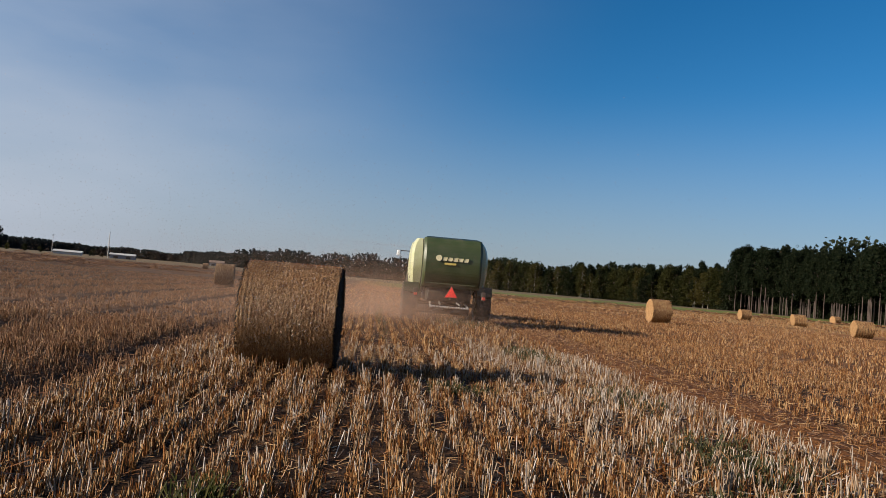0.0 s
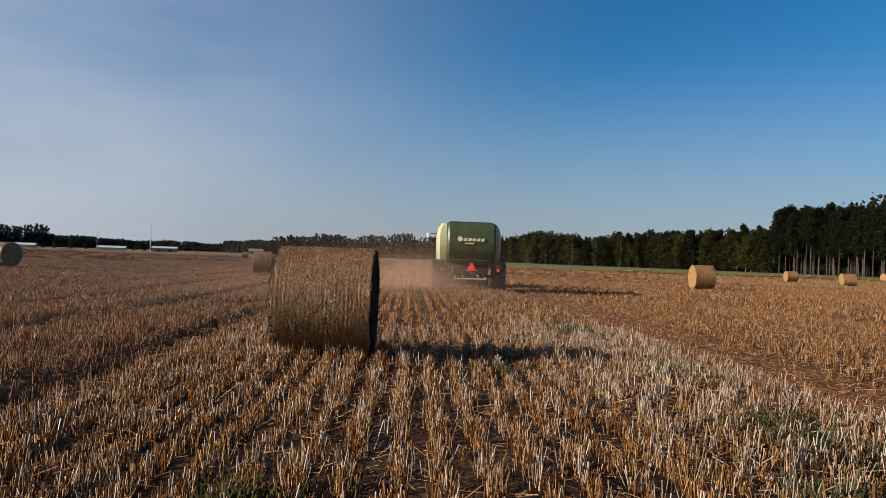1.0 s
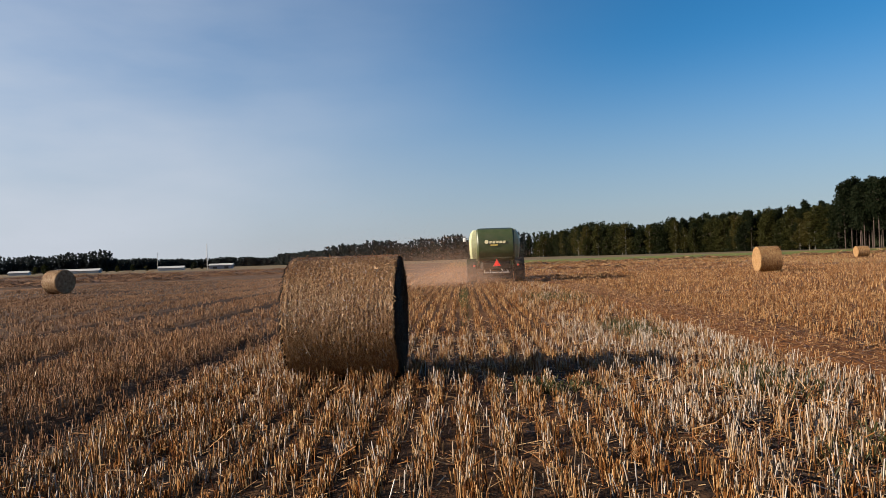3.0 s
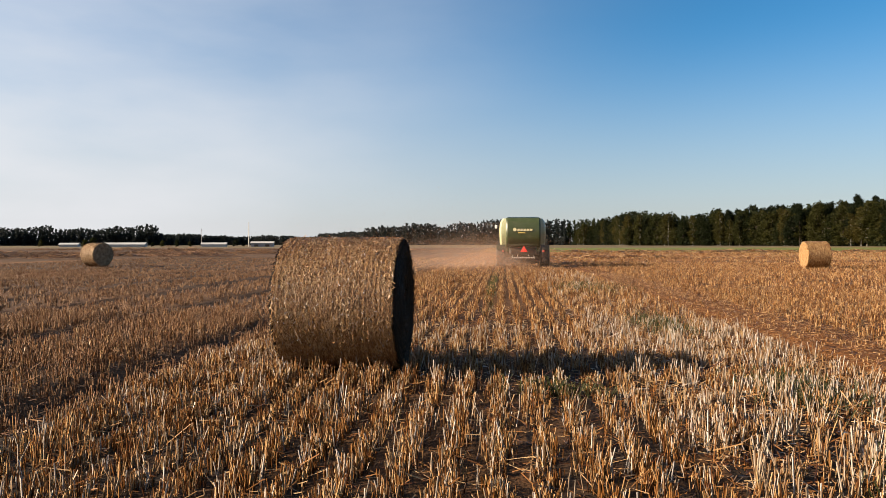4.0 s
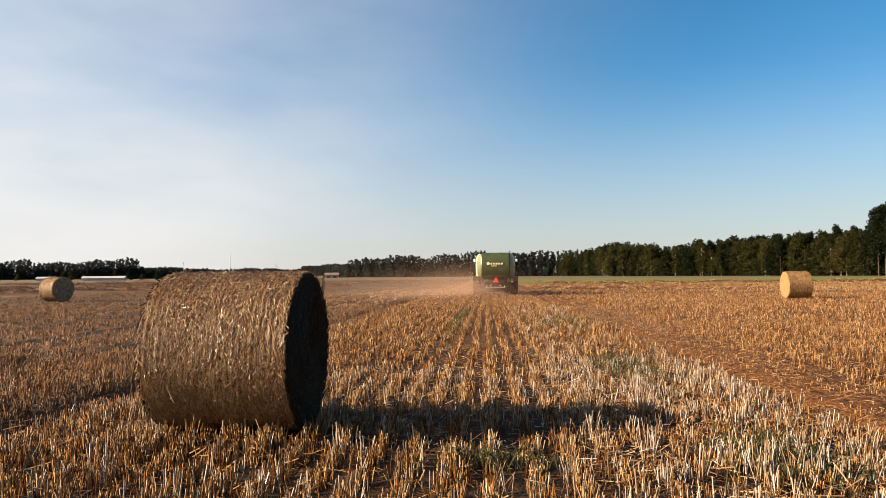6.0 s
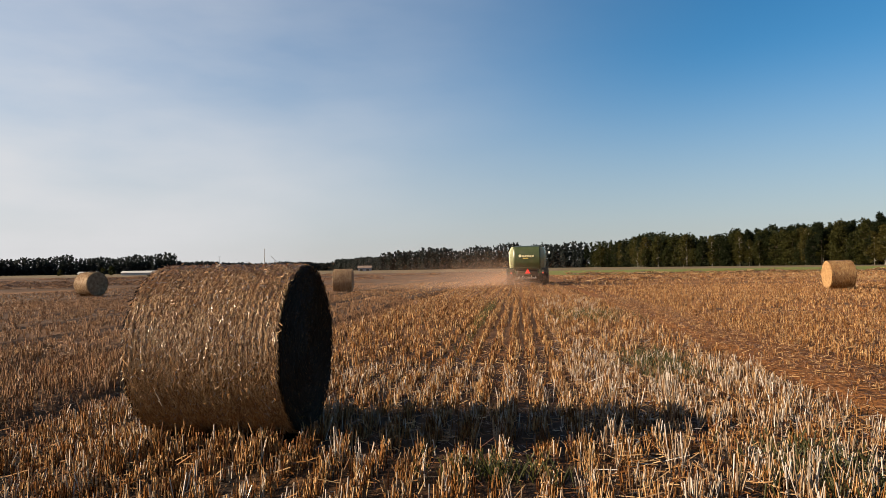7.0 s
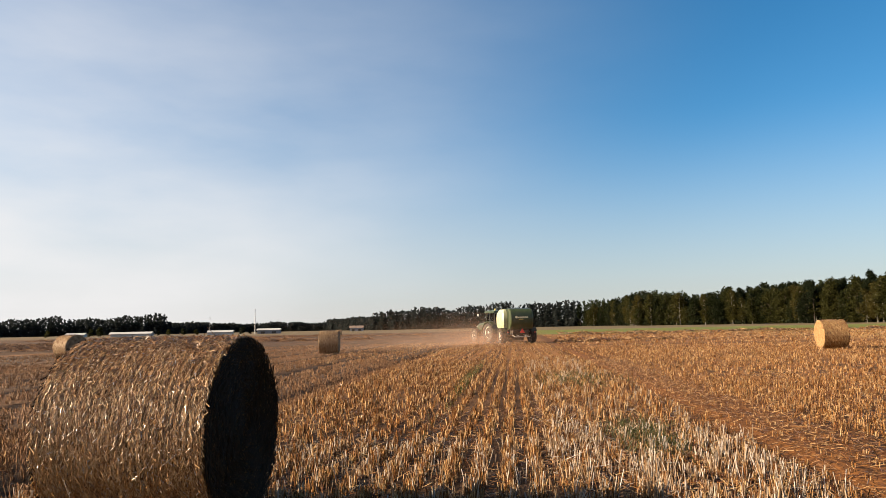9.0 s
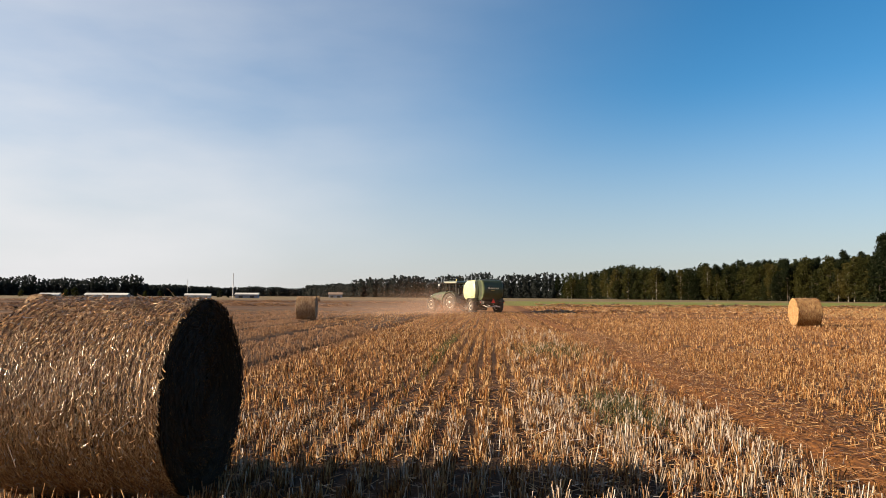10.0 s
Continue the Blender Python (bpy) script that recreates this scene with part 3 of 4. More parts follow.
def build_main_bale():
    rng = np.random.default_rng(4)
    bale = new("straw_bale")
    tagged(bale, "large round straw bale with rough bristling straw, standing on stubble", "straw bale", "round bales")
    bm = bmesh.new()
    lathe(bm, [(-W / 2 + 0.05, 0.02), (-W / 2 + 0.015, ROLL * 0.3), (-W / 2, ROLL * 0.75), (-W / 2 + 0.01, ROLL - 0.06), (-W / 2 + 0.05, ROLL - 0.022), (-W / 4, ROLL - 0.012), (0, ROLL - 0.014), (W / 4, ROLL - 0.012), (W / 2 - 0.05, ROLL - 0.022), (W / 2 - 0.01, ROLL - 0.06), (W / 2, ROLL * 0.75), (W / 2 - 0.015, ROLL * 0.3), (W / 2 - 0.05, 0.02)], 96)
    for v in bm.verts:
        d = 0.012 * noise.noise(v.co * 4.0) + 0.006 * noise.noise(v.co * 15.0)
        v.co += Vector((d * 0.6, v.co.y * d, v.co.z * d))
    core = part("roll", bm, BALE_CORE, bale, smooth=True)
    core.location.z = ROLL
    # straws wrapped round the roll, mostly along its turn, some sticking out
    def wrap(name, k, lo, hi, tilt, lift, mat):
        x = rng.uniform(-W / 2 + 0.01, W / 2 - 0.01, k)
        a = rng.uniform(0, 2 * np.pi, k)
        ln = rng.uniform(lo, hi, k)
        t = rng.normal(0, tilt, k)
        da, dx = ln * np.cos(t) / ROLL, ln * np.sin(t)
        groove = 0.0050 * np.sin(2 * np.pi * x / 0.052 + 0.6 * np.sin(3 * a + x * 9)) * (0.55 + 0.45 * np.sin(2 * a + x * 7))
        r0 = ROLL - 0.010 + groove + np.abs(rng.normal(0, 0.005, k))
        r1 = ROLL - 0.010 + groove + np.abs(rng.normal(0, lift, k)) * (0.70 + 0.30 * np.sin(a))
        x1 = np.clip(x + dx, -W / 2 - 0.02, W / 2 + 0.02)
        s = np.stack([x, r0 * np.cos(a), r0 * np.sin(a) + ROLL], 1)
        e = np.stack([x1, r1 * np.cos(a + da), r1 * np.sin(a + da) + ROLL], 1)
        up = np.stack([0 * x, np.cos(a), np.sin(a)], 1) + rng.normal(0, 0.20, (k, 3))
        v, f = blades(s, e, rng.uniform(0.0012, 0.0034, k), up)
        tagged(bulk(name, v, f, mat, bale, smooth=True), kind="stuff")
    wrap("wrapped_straw", 66000, 0.015, 0.05, 0.40, 0.008, BALE_STRAW)
    wrap("loose_straw", 1700, 0.03, 0.07, 0.9, 0.020, BALE_STRAW)
    wrap("stray_straw", 30, 0.10, 0.20, 0.9, 0.075, STRAW_PALE)
    wrap("pale_straw", 3600, 0.01, 0.04, 0.8, 0.012, STRAW_PALE)
    # straws on both flat ends, spiralling, with shade put into their dark colour
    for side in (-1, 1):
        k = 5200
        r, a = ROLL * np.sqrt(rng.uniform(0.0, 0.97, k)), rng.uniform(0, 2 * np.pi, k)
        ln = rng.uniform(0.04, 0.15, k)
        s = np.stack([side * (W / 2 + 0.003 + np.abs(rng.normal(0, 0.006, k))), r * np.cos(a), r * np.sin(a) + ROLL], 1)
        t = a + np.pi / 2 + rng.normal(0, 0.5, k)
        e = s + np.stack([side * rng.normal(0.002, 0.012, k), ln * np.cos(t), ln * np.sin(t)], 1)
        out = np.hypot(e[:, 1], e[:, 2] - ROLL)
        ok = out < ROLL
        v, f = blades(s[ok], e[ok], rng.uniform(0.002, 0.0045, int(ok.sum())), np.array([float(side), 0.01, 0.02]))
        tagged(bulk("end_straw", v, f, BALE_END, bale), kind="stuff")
    # thin net lines round the roll
    bm = bmesh.new()
    for i in range(26):
        x = -W / 2 + 0.03 + (W - 0.06) * i / 25
        rr = ROLL + 0.001
        pts = [(x + 0.004 * math.sin(j * 0.9 + i), rr * math.cos(2 * math.pi * j / 64), rr * math.sin(2 * math.pi * j / 64) + ROLL) for j in range(64)]
        for j in range(64):
            tube(bm, pts[j], pts[(j + 1) % 64], 0.0012, sides=3, caps=False)
    part("net_wrap", bm, STRAW_GREY, bale, "thin net threads wrapped round the roll")
    bale.matrix_basis = pose(0, 0.05, 0.078, 0, 0, -1.0)
    return bale


build_main_bale()


def build_far_bale(bands, surface):
    """A bale seen from far off: shaggy roll, coiled ends, net lines."""
    rng = np.random.default_rng(6)
    bale = new("straw_bale")
    bm = bmesh.new()
    prof = [(-W / 2 + 0.04, 0.03)] + [(-W / 2 + (0.012 if i % 2 else 0.0), R * (0.15 + 0.8 * i / 7)) for i in range(8)] + [(-W / 2 + 0.03, R)]
    prof += [(-W / 2 + 0.06 + (W - 0.12) * i / 12, R + (0.006 if i % 2 else -0.004)) for i in range(13)]
    prof += [(-x, r) for x, r in reversed(prof[:10])]
    lathe(bm, prof, 56)
    for v in bm.verts:
        d = 0.016 * noise.noise(v.co * 3.0) + 0.012 * noise.noise(v.co * 12.0)
        v.co += Vector((0, v.co.y * d, v.co.z * d))
    core = part("roll", bm, surface, bale, smooth=True)
    core.location.z = R
    k = 1300
    x, a, ln = rng.uniform(-W / 2, W / 2, k), rng.uniform(0, 2 * np.pi, k), rng.uniform(0.06, 0.2, k)
    r0, r1 = R + 0.002, R + np.abs(rng.normal(0.006, 0.02, k))
    s = np.stack([x, r0 * np.cos(a), r0 * np.sin(a) + R], 1)
    da = ln / R
    e = np.stack([x + rng.normal(0, 0.04, k), r1 * np.cos(a + da), r1 * np.sin(a + da) + R], 1)
    v, f = blades(s, e, rng.uniform(0.004, 0.009, k), np.stack([0 * x, np.cos(a), np.sin(a)], 1))
    tagged(bulk("loose_straw", v, f, STRAW if surface == BALE_FAR else STRAW_GREY, bale), kind="stuff")
    for i in range(bands):
        bm = bmesh.new()
        x = -W / 2 + 0.12 + (W - 0.24) * i / 6
        ring = [Vector((x + 0.02 * math.sin(j * 0.7 + i), (R + 0.006) * math.cos(2 * math.pi * j / 40), (R + 0.006) * math.sin(2 * math.pi * j / 40) + R)) for j in range(40)]
        for j in range(40):
            tube(bm, ring[j], ring[(j + 1) % 40], 0.011, sides=4, caps=False)
        part("net_band", bm, BALE_END, bale, "dark sunken line of net wrap")
    tagged(bale, "round golden straw bale lying in the stubble field", "straw bale", "round bales")
    return bale


def place_bales():
    first, wrapped, grey = build_far_bale(0, BALE_FAR), build_far_bale(7, BALE_FAR), build_far_bale(0, BALE_GREY)
    first.matrix_basis = pose(19.12, 33.6, 0, 0, 0, -3)
    tagged(first, "round golden straw bale, its coiled end lit by low sun")
    # place, turn, roll, and how far each has sagged
    tagged(grey, "greyish weathered round straw bale with its flat end in shade")
    grey.matrix_basis = pose(-24.2, 35.6, 0, 0, 0, -22)
    copy_thing(grey, pose(-9.0, 39.0, 0, 0, 0, 8) @ Matrix.Diagonal((1.0, 1.0, 0.97, 1.0)) @ pose(0, 0, R, 90) @ pose(0, 0, -R))
    for x, y, turn, roll, sag in ((80.8, 105.6, 5, 120, 0.9), (-37.4, 155.0, 10, 20, 0.9)):
        copy_thing(first if x > 0 else grey, pose(x, y, 0, 0, 0, turn) @ Matrix.Diagonal((1.0, 1.0, sag, 1.0)) @ pose(0, 0, R, roll) @ pose(0, 0, -R))
    tagged(wrapped, "sagging golden straw bale with dark bands of net wrap")
    wrapped.matrix_basis = pose(46.0, 72.2, 0, 0, 0, -8) @ Matrix.Diagonal((1.0, 1.0, 0.84, 1.0))
    for x, y, turn, roll, sag in ((43.9, 58.0, -12, 210, 0.80), (35.5, 37.0, -16, 75, 0.78)):
        copy_thing(wrapped, pose(x, y, 0, 0, 0, turn) @ Matrix.Diagonal((1.0, 1.0, sag, 1.0)) @ pose(0, 0, R, roll) @ pose(0, 0, -R))
    return first


place_bales()


def windrow(x0, y0, x1, y1, wide, tall, seed):
    """A long low heap of loose straw waiting to be baled."""
    rng = np.random.default_rng(seed)
    a, b = np.array([x0, y0]), np.array([x1, y1])
    d = b - a
    ln = np.hypot(*d)
    d, s = d / ln, np.array([-d[1], d[0]]) / ln
    k = int(ln * 40)
    t, u = rng.uniform(0, ln, k), rng.normal(0, wide * 0.4, k)
    lump = np.clip(0.55 + 0.55 * patches(t, t * 0, 6.0, seed), 0.02, 1.5)
    z = np.clip(tall * lump * np.exp(-(u / wide) ** 2 * 2) * rng.uniform(0.3, 1.1, k), 0.0, None)
    p = a + t[:, None] * d + u[:, None] * s
    l2, an = rng.uniform(0.25, 0.7, k), rng.uniform(0, 2 * np.pi, k)
    st = np.stack([p[:, 0], p[:, 1], z], 1)
    en = st + np.stack([np.cos(an) * l2, np.sin(an) * l2, rng.normal(0, 0.10, k)], 1)
    en[:, 2] = np.maximum(en[:, 2], 0.01)
    v, f = blades(st, en, rng.uniform(0.02, 0.05, k), np.array([0, 0, 1.0]))
    tagged(bulk("windrow", v, f, STRAW_GREY if x1 < 0 else STRAW), "long low windrow of raked straw on the stubble", "windrow", kind="stuff")


for i, (x0, y0, x1, y1, w, h) in enumerate([(12, 97, 95, 104, 0.9, 0.5), (10, 112, 120, 116, 0.8, 0.4), (-110, 150, -14, 138, 1.0, 0.5), (-90, 96, -16, 88, 0.9, 0.45), (-60, 72, -28, 70, 0.9, 0.45), (-62, 58, -38, 57, 1.0, 0.8), (-76, 118, -54, 117, 1.2, 1.0), (-58, 100, -30, 98, 0.9, 0.6), (6.5, 62, 30, 63, 0.8, 0.35)]):
    windrow(x0, y0, x1, y1, w, h, 40 + i)


# ---- trees ----
def leaf_cards(rng, centres, radii, count, size, flat=0.8):
    """Small leaf sprays scattered through clumps: corners and faces."""
    pick = rng.choice(len(centres), count, p=radii ** 2 / (radii ** 2).sum())
    d = rng.normal(0, 1, (count, 3))
    d /= np.linalg.norm(d, axis=1, keepdims=True)
    c = centres[pick] + d * (radii[pick] * rng.uniform(0.05, 1.5, count) ** 0.7)[:, None] * np.array([1, 1, flat])
    u, w = rng.normal(0, 1, (count, 3)), rng.normal(0, 1, (count, 3))
    u /= np.linalg.norm(u, axis=1, keepdims=True)
    w = np.cross(u, w)
    w /= np.linalg.norm(w, axis=1, keepdims=True)
    s = (size * rng.uniform(0.5, 1.3, count))[:, None]
    v = np.stack([c - u * s, c - w * s * 0.6, c + u * s, c + w * s * 0.6], 1)
    v += rng.normal(0, 0.12, v.shape) * s[:, None]
    return v.reshape(-1, 3), np.arange(4 * count).reshape(-1, 4)


def build_tree(name, label, seed, tall, wide, bare, leaf, bark, clumps, count, size, group):
    rng = np.random.default_rng(seed)
    tree = new(name)
    tagged(tree, label, "tree", group)
    bm = bmesh.new()
    bend = rng.normal(0, 0.25, 2)
    pts = [Vector((bend[0] * s * s, bend[1] * s * s, tall * s * 0.93)) for s in (0, 0.25, 0.5, 0.75, 1.0)]
    rad = [tall * 0.0080, tall * 0.0068, tall * 0.0055, tall * 0.004, tall * 0.002]
    for i in range(4):
        tube(bm, pts[i], pts[i + 1], rad[i], rad[i + 1], 8, caps=False)
    cs, rs = [], []
    for i in range(clumps):
        s = bare + (1 - bare) * (i + 0.5) / clumps
        reach = wide * (math.sin(math.pi * min(1.0, (s - bare) / (1 - bare) * 0.85 + 0.15)) ** 0.6) * rng.uniform(0.35, 1.0)
        a = rng.uniform(0, 6.28)
        root = Vector((bend[0] * s * s, bend[1] * s * s, tall * (s - 0.05)))
        tip = Vector((reach * math.cos(a) * 0.75, reach * math.sin(a) * 0.75, tall * s))
        tube(bm, root, tip, tall * 0.004, tall * 0.0015, 5, caps=False)
        cs.append(tip)
        rs.append(wide * rng.uniform(0.26, 0.42))
    part("trunk", bm, bark, tree)
    v, f = leaf_cards(rng, np.array(cs), np.array(rs), count, size)
    v[:, 2] = np.maximum(v[:, 2], 0.2)
    bulk("crown", v, f, leaf, tree)
    return tree


EDGE = [(120, 120), (146, 207), (150, 272), (131, 360), (109, 388), (80, 434), (74, 545), (52, 572), (0, 598), (-75, 612), (-128, 640), (-230, 860), (-330, 860), (-345, 780), (-330, 640), (-420, 620), (-520, 560)]


def along(a, b, step):
    a, b = Vector(a), Vector(b)
    k = max(1, int((b - a).length / step))
    return [a + (b - a) * (i / k) for i in range(k)]


def build_wood():
    rng = random.Random(17)
    pines = [build_tree("pine_tree", "tall dark Scots pine with a bare greyish trunk", 50 + i, 19.5 + i, 3.7, (0.34, 0.43, 0.52)[i], PINE, BARK, 36, 3600, 0.34, "edge of the wood") for i in range(3)]
    broad = [build_tree("broadleaf_tree", "dense dark green broadleaf tree at the wood's edge", 60 + i, 15.5 + 0.6 * i, 5.2, 0.06, LEAF, BARK, 56, 2500, 0.44, "edge of the wood") for i in range(3)]
    birch = [build_tree("birch_tree", "olive green birch with a pale trunk", 70 + i, 15.0 + i, 3.9, 0.12, BIRCH, BARK_PALE, 40, 2200, 0.36, "edge of the wood") for i in range(3)]
    used = {}

    def plant(kind, x, y, size, tall=1.0):
        m = pose(x, y, 0, 0, 0, rng.uniform(0, 360)) @ Matrix.Diagonal((size, size, size * tall, 1.0))
        if kind.name not in used:
            used[kind.name] = True
            kind.matrix_basis = m
        else:
            copy_thing(kind, m)

    for n, (a, b) in enumerate(zip(EDGE[:7], EDGE[1:8])):
        for p in along(a, b, 3.2 if n < 4 else 5.0):
            for back in ((0, 4, 9) if n < 4 else (0, 5)):
                if n < 2 and rng.random() < 0.3:
                    continue
                x, y = p.x + back * 0.75 + rng.uniform(-1.9, 1.9), p.y + back * 0.65 + rng.uniform(-1.9, 1.9)
                if n < 2:
                    kind = rng.choice(pines)
                    near = (p - Vector(b)).length / (Vector(a) - Vector(b)).length
                    size = rng.uniform(0.94, 1.02) if n == 0 else rng.uniform(1.20, 1.30) - 0.18 * near
                elif back == 9:
                    kind, size = rng.choice(pines), rng.uniform(0.88, 0.96)
                else:
                    kind = rng.choice(broad + birch) if rng.random() < 0.88 else rng.choice(pines)
                    size = rng.uniform(0.76, 1.12) * (0.84 if kind in pines else 1.0)
                plant(kind, x, y, size, rng.uniform(0.94, 1.06))


build_wood()


def build_far_woods():
    """The depth of the wood and the tree lines on the horizon."""
    rng = np.random.default_rng(23)
    lots = {True: ([], []), False: ([], [])}
    for n, (a, b) in enumerate(zip(EDGE, EDGE[1:])):
        cs, rs = lots[n < 7]
        a, b = np.array(a, float), np.array(b, float)
        d = b - a
        ln = np.hypot(*d)
        out = np.array([d[1], -d[0]]) / ln
        top = [18.5, 24, 19, 19, 19, 20, 19, 18, 19, 18, 12, 10.5, 10, 11, 17, 17][n]
        for depth in ((8, 13, 18) if n < 7 else (0, 6, 14)):
            for t in np.arange(0, ln, 2.5):
                p = a + d * t / ln + out * (depth + rng.uniform(-2.5, 2.5))
                h = top * rng.uniform(0.88, 1.02) * (1.0 + 0.10 * math.sin(t * 0.05 + n) + 0.06 * math.sin(t * 0.21))
                slim = rng.uniform(0.7, 1.2)
                for z in np.linspace(0.5 if n < 2 and depth < 10 else 0.03, 0.96, 9):
                    cs.append((p[0] + rng.normal(0, 0.7), p[1] + rng.normal(0, 0.7), z * h))
                    rs.append(slim * (2.4 - 1.3 * z) * (1.0 if n < 7 else 0.72))
                cs.append((p[0], p[1], h * 1.02))
                rs.append(0.55 * slim)
        if n < 7:
            for t in np.arange(0, ln, 1.3 if n > 1 else 0.6):
                p = a + d * t / ln + out * (rng.uniform(-1.0, 9.0) if n > 1 else rng.uniform(11.0, 17.0))
                cs.append((p[0], p[1], rng.uniform(0.4, 2.6)))
                rs.append(rng.uniform(1.2, 2.4))
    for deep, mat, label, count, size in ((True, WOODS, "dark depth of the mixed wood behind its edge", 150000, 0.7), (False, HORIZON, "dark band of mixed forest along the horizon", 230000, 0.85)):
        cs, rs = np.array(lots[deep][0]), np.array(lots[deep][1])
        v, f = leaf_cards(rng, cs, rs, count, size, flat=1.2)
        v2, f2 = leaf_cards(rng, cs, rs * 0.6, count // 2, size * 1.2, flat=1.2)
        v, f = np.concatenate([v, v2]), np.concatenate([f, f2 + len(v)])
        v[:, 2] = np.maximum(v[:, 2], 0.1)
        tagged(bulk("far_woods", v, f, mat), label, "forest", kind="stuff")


build_far_woods()


# ---- far buildings and masts ----
def build_pole(x, y, tall, bars):
    pole = new("utility_pole")
    tagged(pole, "slim grey concrete utility pole far across the field", "pole")
    bm = bmesh.new()
    tube(bm, (0, 0, -0.2), (0, 0, tall), 0.24, 0.13, 10)
    part("shaft", bm, CONCRETE, pole)
    for z in bars:
        bm = bmesh.new()
        box(bm, (1.6, 0.14, 0.14), (0, 0, z), bevel=0.02)
        for s in (-0.7, 0.0, 0.7):
            tube(bm, (s, 0, z + 0.05), (s, 0, z + 0.3), 0.05, 0.03, 6)
        part("crossbar", bm, CONCRETE, pole)
    pole.matrix_basis = pose(x, y, 0, 0, 0, 25)


build_pole(-116.4, 312.7, 11.7, ())
build_pole(-306, 692, 17, (15.2, 16.4))


def build_shed(name, label, x, y, turn, length, depth, wall, ridge, roof_mat, wall_mat, doors):
    shed = new(name)
    tagged(shed, label, "building")
    bm = bmesh.new()
    plate(bm, [(-depth / 2, 0), (depth / 2, 0), (depth / 2, wall), (0, ridge - 0.15), (-depth / 2, wall)], -length / 2, length / 2)
    body = part("wall", bm, wall_mat, shed)
    bm = bmesh.new()
    rise = ridge - wall
    plate(bm, [(-depth / 2 - 0.4, wall - 0.1), (0, ridge), (depth / 2 + 0.4, wall - 0.1), (depth / 2 + 0.4, wall + 0.1), (0, ridge + 0.2), (-depth / 2 - 0.4, wall + 0.1)], -length / 2 - 0.4, length / 2 + 0.4)
    part("roof", bm, roof_mat, shed)
    for i in range(doors):
        bm = bmesh.new()
        box(bm, (2.0, 0.1, wall * 0.6), (-length / 2 + length * (i + 0.5) / doors, -depth / 2 - 0.03, wall * 0.35), bevel=0.02)
        part("door", bm, FRAME_DARK, shed)
    shed.matrix_basis = pose(x, y, 0, 0, 0, turn)


build_shed("farm_shed", "low grey farm shed with a pale roof by the pole", -121, 345, 12, 11, 7, 1.8, 2.5, ROOF_PALE, WALL_PALE, 2)
build_shed("greenhouse", "long low white greenhouse far across the field", -147, 346, 16, 12, 7, 1.2, 2.0, ROOF_PALE, ROOF_PALE, 0)
build_shed("greenhouse", "long low white greenhouse far across the field", -196, 348, 16, 20, 7, 1.2, 2.1, ROOF_PALE, ROOF_PALE, 0)
build_shed("greenhouse", "long low white greenhouse far across the field", -232, 356, 20, 9, 7, 1.2, 2.0, ROOF_PALE, ROOF_PALE, 0)
build_shed("farm_house", "small house with a brown roof before the woods", -106, 480, 8, 9, 6, 2.2, 3.6, ROOF_DARK, WALL_PALE, 2)


def build_shrubs():
    bush = build_tree("shrub", "round dark shrub by the greenhouses", 81, 5.5, 2.4, 0.12, LEAF, BARK, 12, 500, 0.45, "shrubs by the greenhouses")
    bush.matrix_basis = pose(-137, 349, 0) @ Matrix.Scale(0.7, 4)
    rng = random.Random(5)
    for x, y, s in ((-160, 346, 0.7), (-168, 348, 0.9), (-175, 346, 0.8), (-182, 349, 0.6), (-212, 345, 1.2), (-219, 348, 1.0), (-246, 352, 0.9), (-133, 350, 0.6)):
        copy_thing(bush, pose(x, y, 0, 0, 0, rng.uniform(0, 360)) @ Matrix.Scale(s, 4))


build_shrubs()


# ---- tractor and baler ----
def build_wheel(parent, at, r, wide, rim_mat, lugs):
    """A wheel that turns about its own x axis: tyre with lugs, rim and hub under it."""
    wheel = new("wheel")
    wheel.parent = parent
    wheel.location = at
    bm = bmesh.new()
    h = wide / 2
    lathe(bm, [(-h * 0.55, r * 0.58), (-h * 0.9, r * 0.64), (-h, r * 0.80), (-h * 0.92, r * 0.92), (-h * 0.6, r * 0.965), (0, r * 0.975), (h * 0.6, r * 0.965), (h * 0.92, r * 0.92), (h, r * 0.80), (h * 0.9, r * 0.64), (h * 0.55, r * 0.58)], 40)
    for i in range(lugs):
        for s in (-1, 1):
            a = 2 * math.pi * (i + (0.5 if s > 0 else 0)) / lugs
            made = box(bm, (h * 1.05, r * 0.07, r * 0.07))
            bmesh.ops.transform(bm, matrix=pose(0, 0, 0, math.degrees(a)) @ pose(s * h * 0.45, 0, r * 0.965, 0, 0, s * 38), verts=made)
    part("tyre", bm, RUBBER, wheel)
    bm = bmesh.new()
    lathe(bm, [(-h * 0.6, r * 0.05), (-h * 0.5, r * 0.2), (-h * 0.25, r * 0.42), (-h * 0.62, r * 0.57), (-h * 0.62, r * 0.61), (h * 0.62, r * 0.61), (h * 0.62, r * 0.57), (h * 0.25, r * 0.42), (h * 0.5, r * 0.2), (h * 0.6, r * 0.05)], 32)
    part("rim", bm, rim_mat, wheel, smooth=False)
    bm = bmesh.new()
    for s in (-1, 1):
        tube(bm, (s * h * 0.45, 0, 0), (s * h * 0.7, 0, 0), r * 0.13, r * 0.1, 14)
        for i in range(8):
            a = 2 * math.pi * i / 8
            tube(bm, (s * h * 0.4, 0.19 * r * math.cos(a), 0.19 * r * math.sin(a)), (s * h * 0.58, 0.19 * r * math.cos(a), 0.19 * r * math.sin(a)), r * 0.022, None, 6)
    part("hub", bm, STEEL, wheel)
    return wheel


